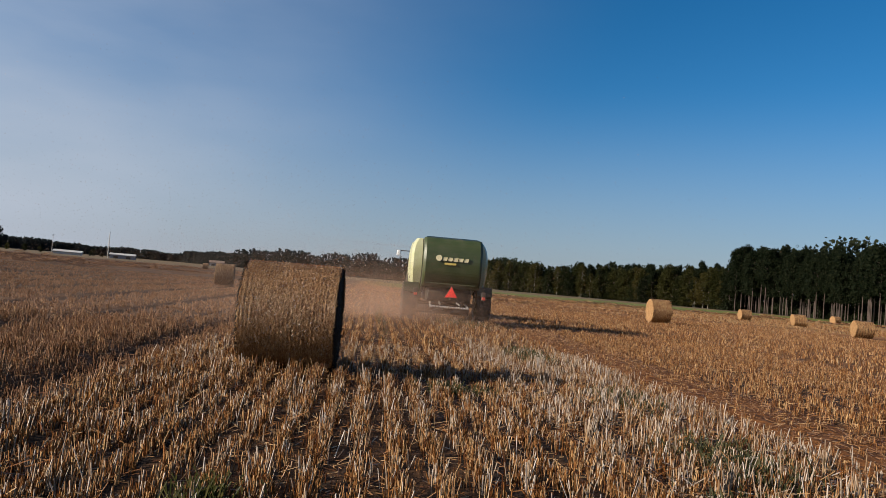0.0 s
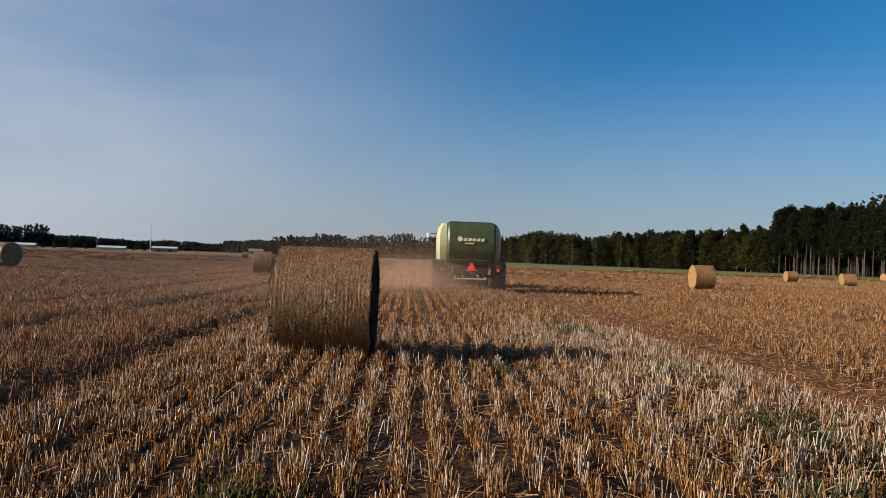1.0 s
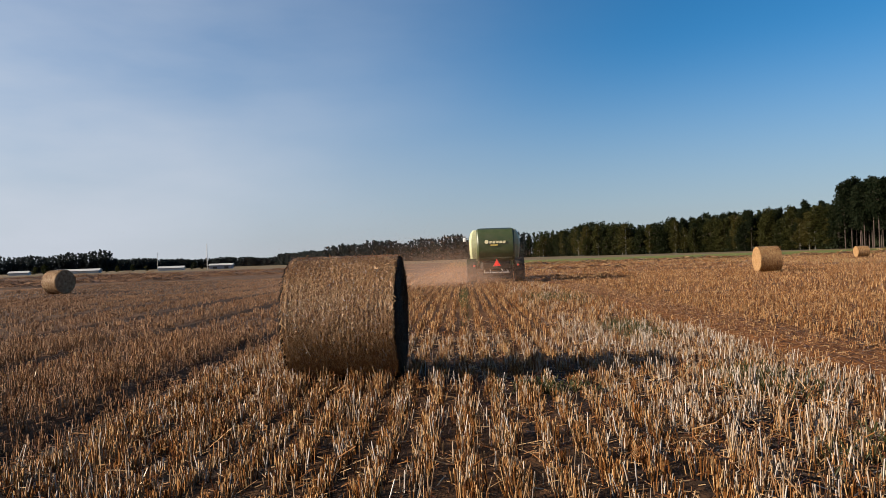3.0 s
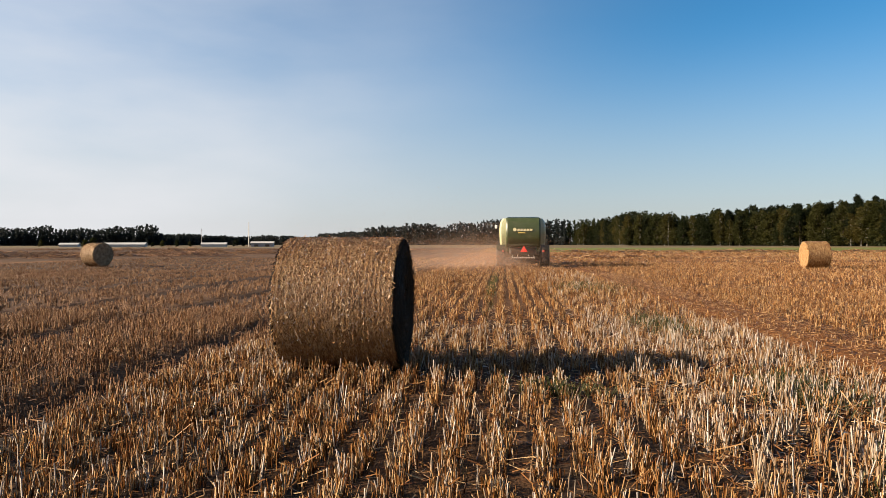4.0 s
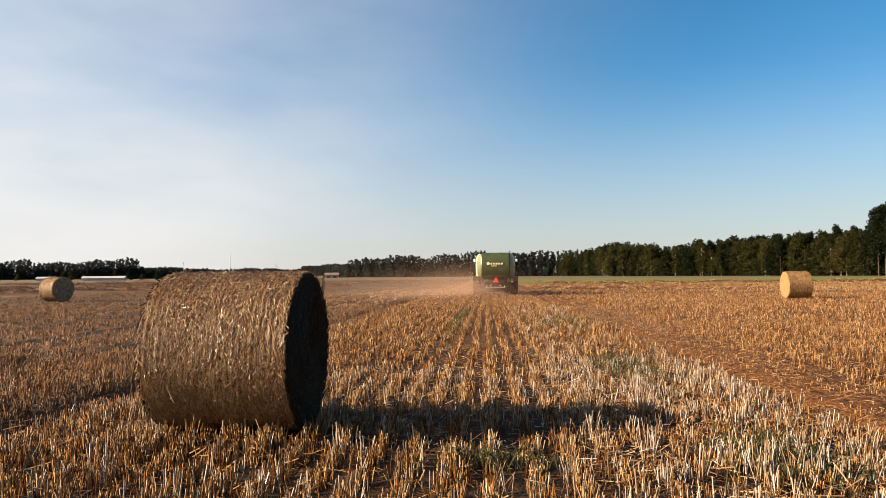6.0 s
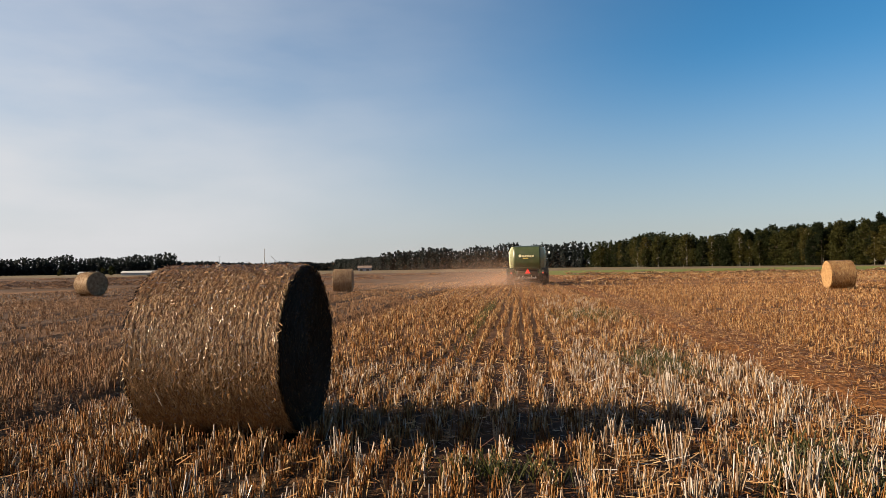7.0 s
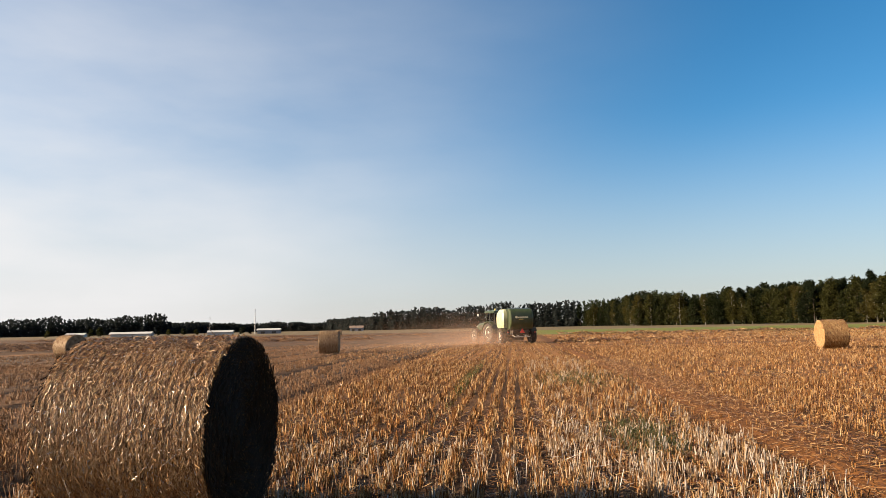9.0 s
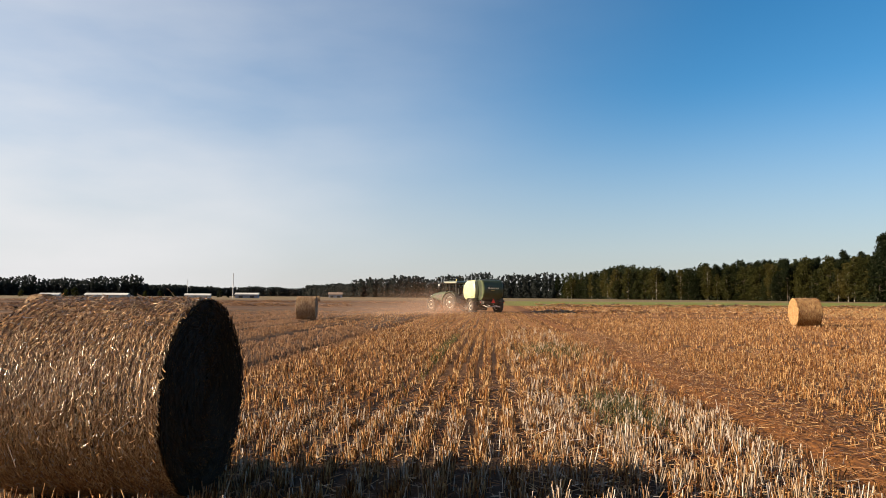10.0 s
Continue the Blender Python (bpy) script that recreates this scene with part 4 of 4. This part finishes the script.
def loft(bm, sections):
    """Closed loft through rings of equal corner count."""
    rings = [[bm.verts.new(p) for p in ring] for ring in sections]
    k = len(rings[0])
    for p, q in zip(rings, rings[1:]):
        for i in range(k):
            bm.faces.new((p[i], p[(i + 1) % k], q[(i + 1) % k], q[i]))
    bm.faces.new(list(reversed(rings[0])))
    bm.faces.new(rings[-1])
    bmesh.ops.recalc_face_normals(bm, faces=bm.faces)


# height, half width, rear y and front y of the baler's housing
HOUSING = [(1.18, 1.28, -1.05, 1.45), (1.32, 1.35, -1.32, 1.70), (1.70, 1.39, -1.50, 1.85), (2.15, 1.40, -1.54, 1.85), (2.50, 1.39, -1.48, 1.75), (2.80, 1.32, -1.34, 1.50), (2.97, 1.20, -1.12, 1.20)]


# the same, with more steps for a round back
BARREL = [tuple(float(np.interp(z, [h[0] for h in HOUSING], [h[k] for h in HOUSING])) + bulge for k, bulge in ((0, 0.0), (1, 0.012), (2, -0.012), (3, 0.0))) for z in np.linspace(1.18, 2.97, 19)]
BARREL = [tuple((a[k] + 2 * b[k] + c[k]) / 4 for k in range(4)) for a, b, c in zip(BARREL[:1] + BARREL, BARREL, BARREL[1:] + BARREL[-1:])]


def build_baler():
    baler = new("round_baler")
    tagged(baler, "dusty green round baler with pale side covers and red triangle", "baler")
    # middle drum housing and tailgate
    bm = bmesh.new()
    loft(bm, [[(-0.99, r + 0.06, z), (0.99, r + 0.06, z), (0.99, f - 0.06, z), (-0.99, f - 0.06, z)] for z, w, r, f in BARREL] + [[(-0.88, -0.7, 3.02), (0.88, -0.7, 3.02), (0.88, 0.9, 3.02), (-0.88, 0.9, 3.02)]])
    part("drum_housing", bm, DARK_GREEN, baler)
    bm = bmesh.new()
    tail = [(z, w, r, f) for z, w, r, f in BARREL if z > 1.2]
    loft(bm, [[(-1.02, r + 0.03, z), (-0.94, r - 0.02, z), (0.94, r - 0.02, z), (1.02, r + 0.03, z), (1.02, r + 0.30, z), (-1.02, r + 0.30, z)] for z, w, r, f in tail])
    tailgate = part("tailgate", bm, GREEN, baler, "dusty mid green sheet metal tailgate")
    for z in (1.36,):
        bm = bmesh.new()
        rear = np.interp(z, [h[0] for h in HOUSING], [h[2] for h in HOUSING])
        box(bm, (1.70, 0.035, 0.04), (0, rear - 0.03, z), bevel=0.01)
        part("pressed_rib", bm, GREEN, tailgate)
    bm = bmesh.new()
    tube(bm, (-0.5, -1.585, 2.24), (-0.5, -1.60, 2.24), 0.105, None, 24)
    part("emblem", bm, MARK, tailgate, "round cream emblem")
    for i in range(5):
        bm = bmesh.new()
        box(bm, (0.15, 0.012, 0.13), (-0.285 + 0.185 * i, -1.585, 2.22), bevel=0.02)
        for v in bm.verts:
            v.co.x += (v.co.z - 2.22) * 0.25
        part("name_bar", bm, MARK, tailgate, "cream lettering bar")
    bm = bmesh.new()
    box(bm, (0.40, 0.012, 0.07), (-0.10, -1.59, 2.06), bevel=0.015)
    part("model_bar", bm, MARK_GOLD, tailgate, "yellow lettering bar")
    # side covers, curved over at the top
    for s in (-1, 1):
        bm = bmesh.new()
        rings = []
        for z, w, r, f in BARREL:
            back = -0.20 - 0.32 * math.sin(math.pi * min(1.0, max(0.0, (z - 1.1) / 1.9)))
            rings.append([(s * 1.01, back, z), (s * (w - 0.10), back + 0.02, z), (s * (w - 0.02), back + 0.16, z), (s * w, back + 0.45, z), (s * w, f - 0.5, z), (s * (w - 0.06), f - 0.1, z), (s * 1.01, f, z)])
        loft(bm, rings)
        cover = part("side_cover", bm, CREAM, baler, "pale yellow-green moulded side cover")
        for y in (0.15, 0.8):
            bm = bmesh.new()
            for k in range(6):
                z0, z1 = 1.3 + k * 0.25, 1.55 + k * 0.25
                w0, w1 = (np.interp(z, [h[0] for h in HOUSING], [h[1] for h in HOUSING]) for z in (z0, z1))
                tube(bm, (s * (w0 + 0.006), y, z0), (s * (w1 + 0.006), y, z1), 0.02, None, 6)
            part("cover_crease", bm, CREAM, cover)
        bm = bmesh.new()
        box(bm, (0.03, 0.16, 0.05), (s * 1.39, 0.0, 1.5), bevel=0.01)
        part("cover_catch", bm, FRAME_DARK, cover)
    # under-frame
    bm = bmesh.new()
    box(bm, (1.62, 2.2, 0.52), (0, 0.25, 0.98), bevel=0.05)
    box(bm, (1.5, 0.8, 0.34), (0, -0.75, 1.05), (18, 0, 0), bevel=0.04)
    part("chassis", bm, FRAME_DARK, baler)
    bm = bmesh.new()
    tube(bm, (-1.4, 0, 0.64), (1.4, 0, 0.64), 0.07, None, 12)
    part("axle", bm, FRAME_DARK, baler)
    bm = bmesh.new()
    for s in (-1, 1):
        tube(bm, (s * 0.62, -0.55, 0.72), (s * 0.66, -1.55, 0.55), 0.035, None, 10)
        tube(bm, (s * 0.30, -0.55, 0.75), (s * 0.34, -1.50, 0.66), 0.03, None, 10)
    tube(bm, (-0.66, -1.55, 0.56), (0.66, -1.55, 0.56), 0.035, None, 10)
    part("bale_ramp", bm, STEEL, baler, "worn tubular bale ramp")
    bm = bmesh.new()
    for s in (-1, 1):
        tube(bm, (s * 0.93, -1.20, 1.42), (s * 0.93, 0.35, 1.02), 0.045, None, 10)
    part("tailgate_ram", bm, STEEL, baler)
    for s in (-1, 1):
        bm = bmesh.new()
        plate(bm, [(-0.70, 1.02), (-0.50, 1.34), (0.50, 1.34), (0.70, 1.02), (0.64, 1.00), (0.46, 1.30), (-0.46, 1.30), (-0.64, 1.00)], s * 1.06, s * 1.60)
        part("mudguard", bm, DARK_GREEN, baler)
        bm = bmesh.new()
        box(bm, (0.16, 0.06, 0.30), (s * 1.20, -1.28, 1.02), bevel=0.02)
        lamp_box = part("lamp_board", bm, FRAME_DARK, baler)
        bm = bmesh.new()
        box(bm, (0.12, 0.03, 0.10), (s * 1.20, -1.325, 0.95), bevel=0.015)
        part("rear_lamp", bm, RIM_RED, lamp_box, "red rear lamp lens")
    # warning triangle with a dark red rim
    for size, y, m, nm in ((0.20, -1.40, RED, "warning_triangle"), (0.235, -1.385, RIM_RED, "triangle_border")):
        bm = bmesh.new()
        c = (0.04, 1.04)
        pts = [(c[0] - size, c[1] - size * 0.62), (c[0] + size, c[1] - size * 0.62), (c[0], c[1] + size * 1.1)]
        a = [bm.verts.new((x, y, z)) for x, z in pts]
        b = [bm.verts.new((x, y - 0.012, z)) for x, z in pts]
        bm.faces.new(a)
        bm.faces.new(list(reversed(b)))
        for i in range(3):
            bm.faces.new((a[i], b[i], b[(i + 1) % 3], a[(i + 1) % 3]))
        bmesh.ops.recalc_face_normals(bm, faces=bm.faces)
        part(nm, bm, m, baler)
    bm = bmesh.new()
    box(bm, (0.06, 0.22, 0.45), (0.04, -1.26, 1.05), bevel=0.01)
    part("triangle_post", bm, FRAME_DARK, baler)
    # pick-up and drawbar
    bm = bmesh.new()
    tube(bm, (-1.1, 1.75, 0.42), (1.1, 1.75, 0.42), 0.24, None, 20)
    for i in range(22):
        x = -1.05 + i * 0.1
        for a in range(0, 360, 90):
            q = radians(a + i * 17)
            tube(bm, (x, 1.75 + 0.22 * math.cos(q), 0.42 + 0.22 * math.sin(q)), (x, 1.75 + 0.36 * math.cos(q), 0.42 + 0.36 * math.sin(q)), 0.008, None, 4)
    part("pickup", bm, FRAME_DARK, baler)
    bm = bmesh.new()
    tube(bm, (-0.5, 1.2, 0.85), (0, 3.55, 0.62), 0.07, 0.06, 10)
    tube(bm, (0.5, 1.2, 0.85), (0, 3.55, 0.62), 0.07, 0.06, 10)
    tube(bm, (0, 3.4, 0.62), (0, 3.95, 0.6), 0.06, None, 10)
    part("drawbar", bm, DARK_GREEN, baler)
    bm = bmesh.new()
    tube(bm, (0, 1.6, 0.9), (0, 4.0, 0.75), 0.075, None, 12)
    part("drive_shaft", bm, FRAME_DARK, baler)
    wheels = [build_wheel(baler, (s * 1.34, 0.0, 0.64), 0.64, 0.56, RIM_PALE, 16) for s in (-1, 1)]
    return baler, wheels


def build_tractor():
    tractor = new("tractor")
    tagged(tractor, "dusty green farm tractor with a glazed cab and large wheels", "tractor")
    bm = bmesh.new()
    box(bm, (0.62, 3.4, 0.55), (0, 1.35, 0.95), bevel=0.06)
    box(bm, (1.7, 0.35, 0.4), (0, 0, 0.92), bevel=0.08)
    box(bm, (1.5, 0.25, 0.25), (0, 2.75, 0.72), bevel=0.05)
    part("chassis", bm, FRAME_DARK, tractor)
    bm = bmesh.new()
    loft(bm, [[(-w, y, 1.12), (w, y, 1.12), (w, y, t - 0.16), (w - 0.14, y, t), (-w + 0.14, y, t), (-w, y, t - 0.16)] for y, w, t in ((0.95, 0.46, 2.02), (2.0, 0.44, 1.93), (3.1, 0.41, 1.78), (3.55, 0.36, 1.62), (3.68, 0.28, 1.45))])
    hood = part("hood", bm, TRACTOR_GREEN, tractor)
    for s in (-1, 1):
        bm = bmesh.new()
        box(bm, (0.02, 0.9, 0.34), (s * 0.44, 2.35, 1.5), bevel=0.01)
        part("side_grille", bm, FRAME_DARK, hood)
        bm = bmesh.new()
        box(bm, (0.18, 0.05, 0.14), (s * 0.2, 3.64, 1.52), (20, 0, 0), bevel=0.02)
        part("headlight", bm, MIRROR, hood)
    bm = bmesh.new()
    box(bm, (0.9, 0.5, 0.55), (0, 3.95, 0.85), bevel=0.08)
    part("front_weight", bm, FRAME_DARK, tractor)
    # cab
    bm = bmesh.new()
    box(bm, (1.5, 1.55, 0.35), (0, 0.25, 1.35), bevel=0.06)
    cab = part("cab_floor", bm, TRACTOR_GREEN, tractor)
    for x, y0, y1 in ((-0.74, -0.48, -0.42), (0.74, -0.48, -0.42), (-0.74, 0.42, 0.42), (0.74, 0.42, 0.42), (-0.70, 1.12, 0.92), (0.70, 1.12, 0.92)):
        bm = bmesh.new()
        tube(bm, (x, y0, 1.45), (x * 0.95, y1, 2.78), 0.045, None, 8)
        part("cab_post", bm, FRAME_DARK, cab)
    bm = bmesh.new()
    loft(bm, [[(-w, a, z), (w, a, z), (w, b, z), (-w, b, z)] for z, w, a, b in ((2.74, 0.78, -0.55, 1.05), (2.80, 0.86, -0.62, 1.15), (2.92, 0.84, -0.60, 1.10), (2.99, 0.66, -0.42, 0.85))])
    part("roof", bm, TRACTOR_GREEN, cab)
    panes = [((0.02, 0.86, 1.24), (-0.755, -0.03, 2.12)), ((0.02, 0.86, 1.24), (0.755, -0.03, 2.12)), ((0.02, 0.55, 1.24), (-0.745, 0.72, 2.12)), ((0.02, 0.55, 1.24), (0.745, 0.72, 2.12)), ((1.36, 0.02, 1.20), (0, -0.46, 2.12)), ((1.32, 0.02, 1.20), (0, 1.03, 2.12))]
    for size, at in panes:
        bm = bmesh.new()
        box(bm, size, at)
        pane = part("pane", bm, GLASS, cab)
        pane.visible_shadow = False
    bm = bmesh.new()
    box(bm, (0.5, 0.5, 0.14), (0, 0.0, 1.68), bevel=0.05)
    box(bm, (0.48, 0.14, 0.62), (0, -0.26, 2.0), (-8, 0, 0), bevel=0.05)
    part("seat", bm, FRAME_DARK, cab)
    bm = bmesh.new()
    box(bm, (0.7, 0.3, 0.5), (0, 0.92, 1.75), bevel=0.06)
    tube(bm, (0, 0.72, 1.9), (0, 0.62, 2.0), 0.19, None, 20)
    part("dashboard", bm, FRAME_DARK, cab)
    for s in (-1, 1):
        bm = bmesh.new()
        prev = None
        for k in range(9):
            a = radians(-10 + 24 * k)
            cur = (0.0 + 1.02 * math.cos(a), 0.92 + 1.02 * math.sin(a))
            if prev:
                mid = ((prev[0] + cur[0]) / 2, (prev[1] + cur[1]) / 2)
                box(bm, (0.58, math.dist(prev, cur) + 0.03, 0.04), (s * 0.98, mid[0], mid[1]), (math.degrees(math.atan2(cur[1] - prev[1], cur[0] - prev[0])), 0, 0), bevel=0.01)
            prev = cur
        part("fender", bm, TRACTOR_GREEN, tractor)
        bm = bmesh.new()
        tube(bm, (s * 0.72, 1.0, 2.70), (s * 1.62, 0.95, 2.68), 0.02, None, 8)
        arm = part("mirror_arm", bm, FRAME_DARK, tractor)
        bm = bmesh.new()
        box(bm, (0.17, 0.08, 0.24), (s * 1.68, 0.93, 2.58), bevel=0.03)
        part("mirror", bm, MIRROR, arm, "bright rear view mirror")
    bm = bmesh.new()
    tube(bm, (0.62, 1.25, 1.6), (0.62, 1.25, 2.85), 0.06, None, 12)
    tube(bm, (0.62, 1.25, 1.7), (0.62, 1.25, 2.3), 0.09, None, 12)
    part("exhaust", bm, FRAME_DARK, tractor)
    bm = bmesh.new()
    tube(bm, (-0.55, -0.3, 2.98), (-0.55, -0.3, 3.14), 0.06, 0.05, 12)
    part("beacon", bm, MARK_GOLD, tractor)
    bm = bmesh.new()
    for s in (-1, 1):
        tube(bm, (s * 0.4, -0.2, 0.7), (s * 0.42, -0.95, 0.62), 0.04, None, 8)
    tube(bm, (0, -0.2, 0.62), (0, -1.0, 0.6), 0.06, None, 8)
    part("hitch", bm, FRAME_DARK, tractor)
    rear = [build_wheel(tractor, (s * 0.98, 0, 0.92), 0.92, 0.60, RIM_PALE, 18) for s in (-1, 1)]
    front = [build_wheel(tractor, (s * 0.95, 2.75, 0.68), 0.68, 0.48, RIM_PALE, 16) for s in (-1, 1)]
    return tractor, rear, front


BALER, BALER_WHEELS = build_baler()
TRACTOR, REAR_WHEELS, FRONT_WHEELS = build_tractor()


def build_dust(name, label, count, seed, shape):
    """A haze of tiny chaff and soil specks in the air; shape gives their places."""
    rng = np.random.default_rng(seed)
    c = shape(rng, count)
    c[:, 2] = np.abs(c[:, 2]) + 0.02
    u, w = rng.normal(0, 1, (count, 3)), rng.normal(0, 1, (count, 3))
    s = rng.uniform(0.0065, 0.013, count)[:, None]
    u, w = u / np.linalg.norm(u, axis=1, keepdims=True) * s, w / np.linalg.norm(w, axis=1, keepdims=True) * s
    v = np.stack([c + u, c - u * 0.5 + w, c - u * 0.5 - w], 1).reshape(-1, 3)
    ob = bulk(name, v, np.arange(3 * count).reshape(-1, 3), DUST)
    tagged(ob, label, "dust", kind="stuff")
    return ob


def skirt(rng, k):
    """Thick dust low round the wheels and close behind."""
    back = np.minimum(rng.exponential(4.2, k), 15)
    x = rng.normal(-1.5 - back * 0.28, 0.8 + back * 0.20, k)
    z = np.abs(rng.normal(0, 0.40 + 0.09 * back, k)) + rng.uniform(0, 0.25, k)
    return np.stack([x, -0.4 - back, z], 1)


def trail(rng, k):
    """Thin dust hanging behind, carried off to the left."""
    back = np.minimum(rng.gamma(1.7, 4.0, k), 15) * rng.uniform(0.8, 1.0, k)
    x = rng.normal(-1.6 - back * 0.42, 1.3 + back * 0.22, k)
    z = np.abs(rng.normal(0.2, 0.95, k)) * np.clip(1.25 - back * 0.06, 0.4, 1.25)
    return np.stack([x, 1.5 - back * 0.8, np.minimum(z, 2.6)], 1)


def bank(rng, k):
    """Old dust that hangs over the rows."""
    return np.stack([rng.normal(-3.5, 3.6, k), rng.normal(0, 8.0, k), np.abs(rng.normal(0, 0.75, k))], 1)


DUST_SKIRT = build_dust("dust_cloud", "reddish brown dust swirling round the baler's wheels", 170000, 31, skirt)
DUST_TRAIL = build_dust("dust_trail", "thin brown dust drifting off behind the baler", 290000, 32, trail)
DUST_BANK = build_dust("dust_haze", "faint brown dust haze hanging over the stubble rows", 100000, 33, bank)

# seconds, the baler's axle and heading, then the tractor's heading (degrees to the left)
DRIVE = [(0.0, 3.70, 16.0, 0, 0), (0.5, 3.68, 18.9, 0, 0), (1.0, 3.61, 21.8, 0, 0), (1.5, 3.50, 24.4, 0, 0), (2.0, 3.36, 27.0, 0, 0), (2.5, 3.26, 29.4, 0, 0), (3.0, 3.15, 31.8, 0, 0), (4.5, 2.79, 38.4, 0, 0), (5.5, 2.74, 42.8, 0, 0), (7.0, 2.96, 49.4, -2, -3), (7.6, 3.12, 51.9, 0, 2),
         (8.0, 3.26, 53.5, 3, 10), (8.5, 3.18, 55.5, 9, 22), (9.0, 2.94, 57.4, 17, 33), (9.5, 2.52, 58.9, 24, 41), (10.0, 2.03, 60.2, 30, 47)]


def motions():
    rows_b, rows_t, rows_d, rows_h = [], [], [], []
    turns = {w.name: [] for w in (*BALER_WHEELS, *REAR_WHEELS, *FRONT_WHEELS)}
    cols = np.array(DRIVE, float).T
    gone, last = 0.0, None
    for i in range(101):
        t = i / 10
        x, y, hb, ht = (float(np.interp(t, cols[0], c)) for c in cols[1:])
        m = pose(x, y, 0, 0, 0, hb)
        hitch = m @ Vector((0, 3.9, 0))
        front = hitch + Matrix.Rotation(radians(ht), 3, "Z") @ Vector((0, 1.0, 0))
        gone += 0.0 if last is None else math.hypot(x - last[0], y - last[1])
        last = (x, y)
        if i % 2 == 0:
            rows_b.append((t, m))
            rows_t.append((t, pose(front.x, front.y, 0, 0, 0, ht)))
            lag = min(1.0, max(0.0, (t - 7.8) / 1.6))
            rows_d.append((t, pose(x - 1.2 * lag, y - 3.2 * lag, 0)))
            rows_h.append((t, pose(x - 2.0 * lag, y - 4.0 * lag, 0)))
        for group, r in ((BALER_WHEELS, 0.64), (REAR_WHEELS, 0.92), (FRONT_WHEELS, 0.68)):
            for w in group:
                turns[w.name].append((t, Matrix.Translation(w.location) @ pose(0, 0, 0, math.degrees(-gone / r))))
    walk(BALER, rows_b)
    walk(TRACTOR, rows_t)
    walk(DUST_SKIRT, rows_d)
    walk(DUST_TRAIL, rows_h)
    walk(DUST_BANK, [(0.0, pose(2.5, 34.0, 0)), (5.0, pose(1.0, 38.0, 0)), (10.0, pose(-1.0, 44.0, 0))])
    for w in (*BALER_WHEELS, *REAR_WHEELS, *FRONT_WHEELS):
        walk(w, turns[w.name])


motions()
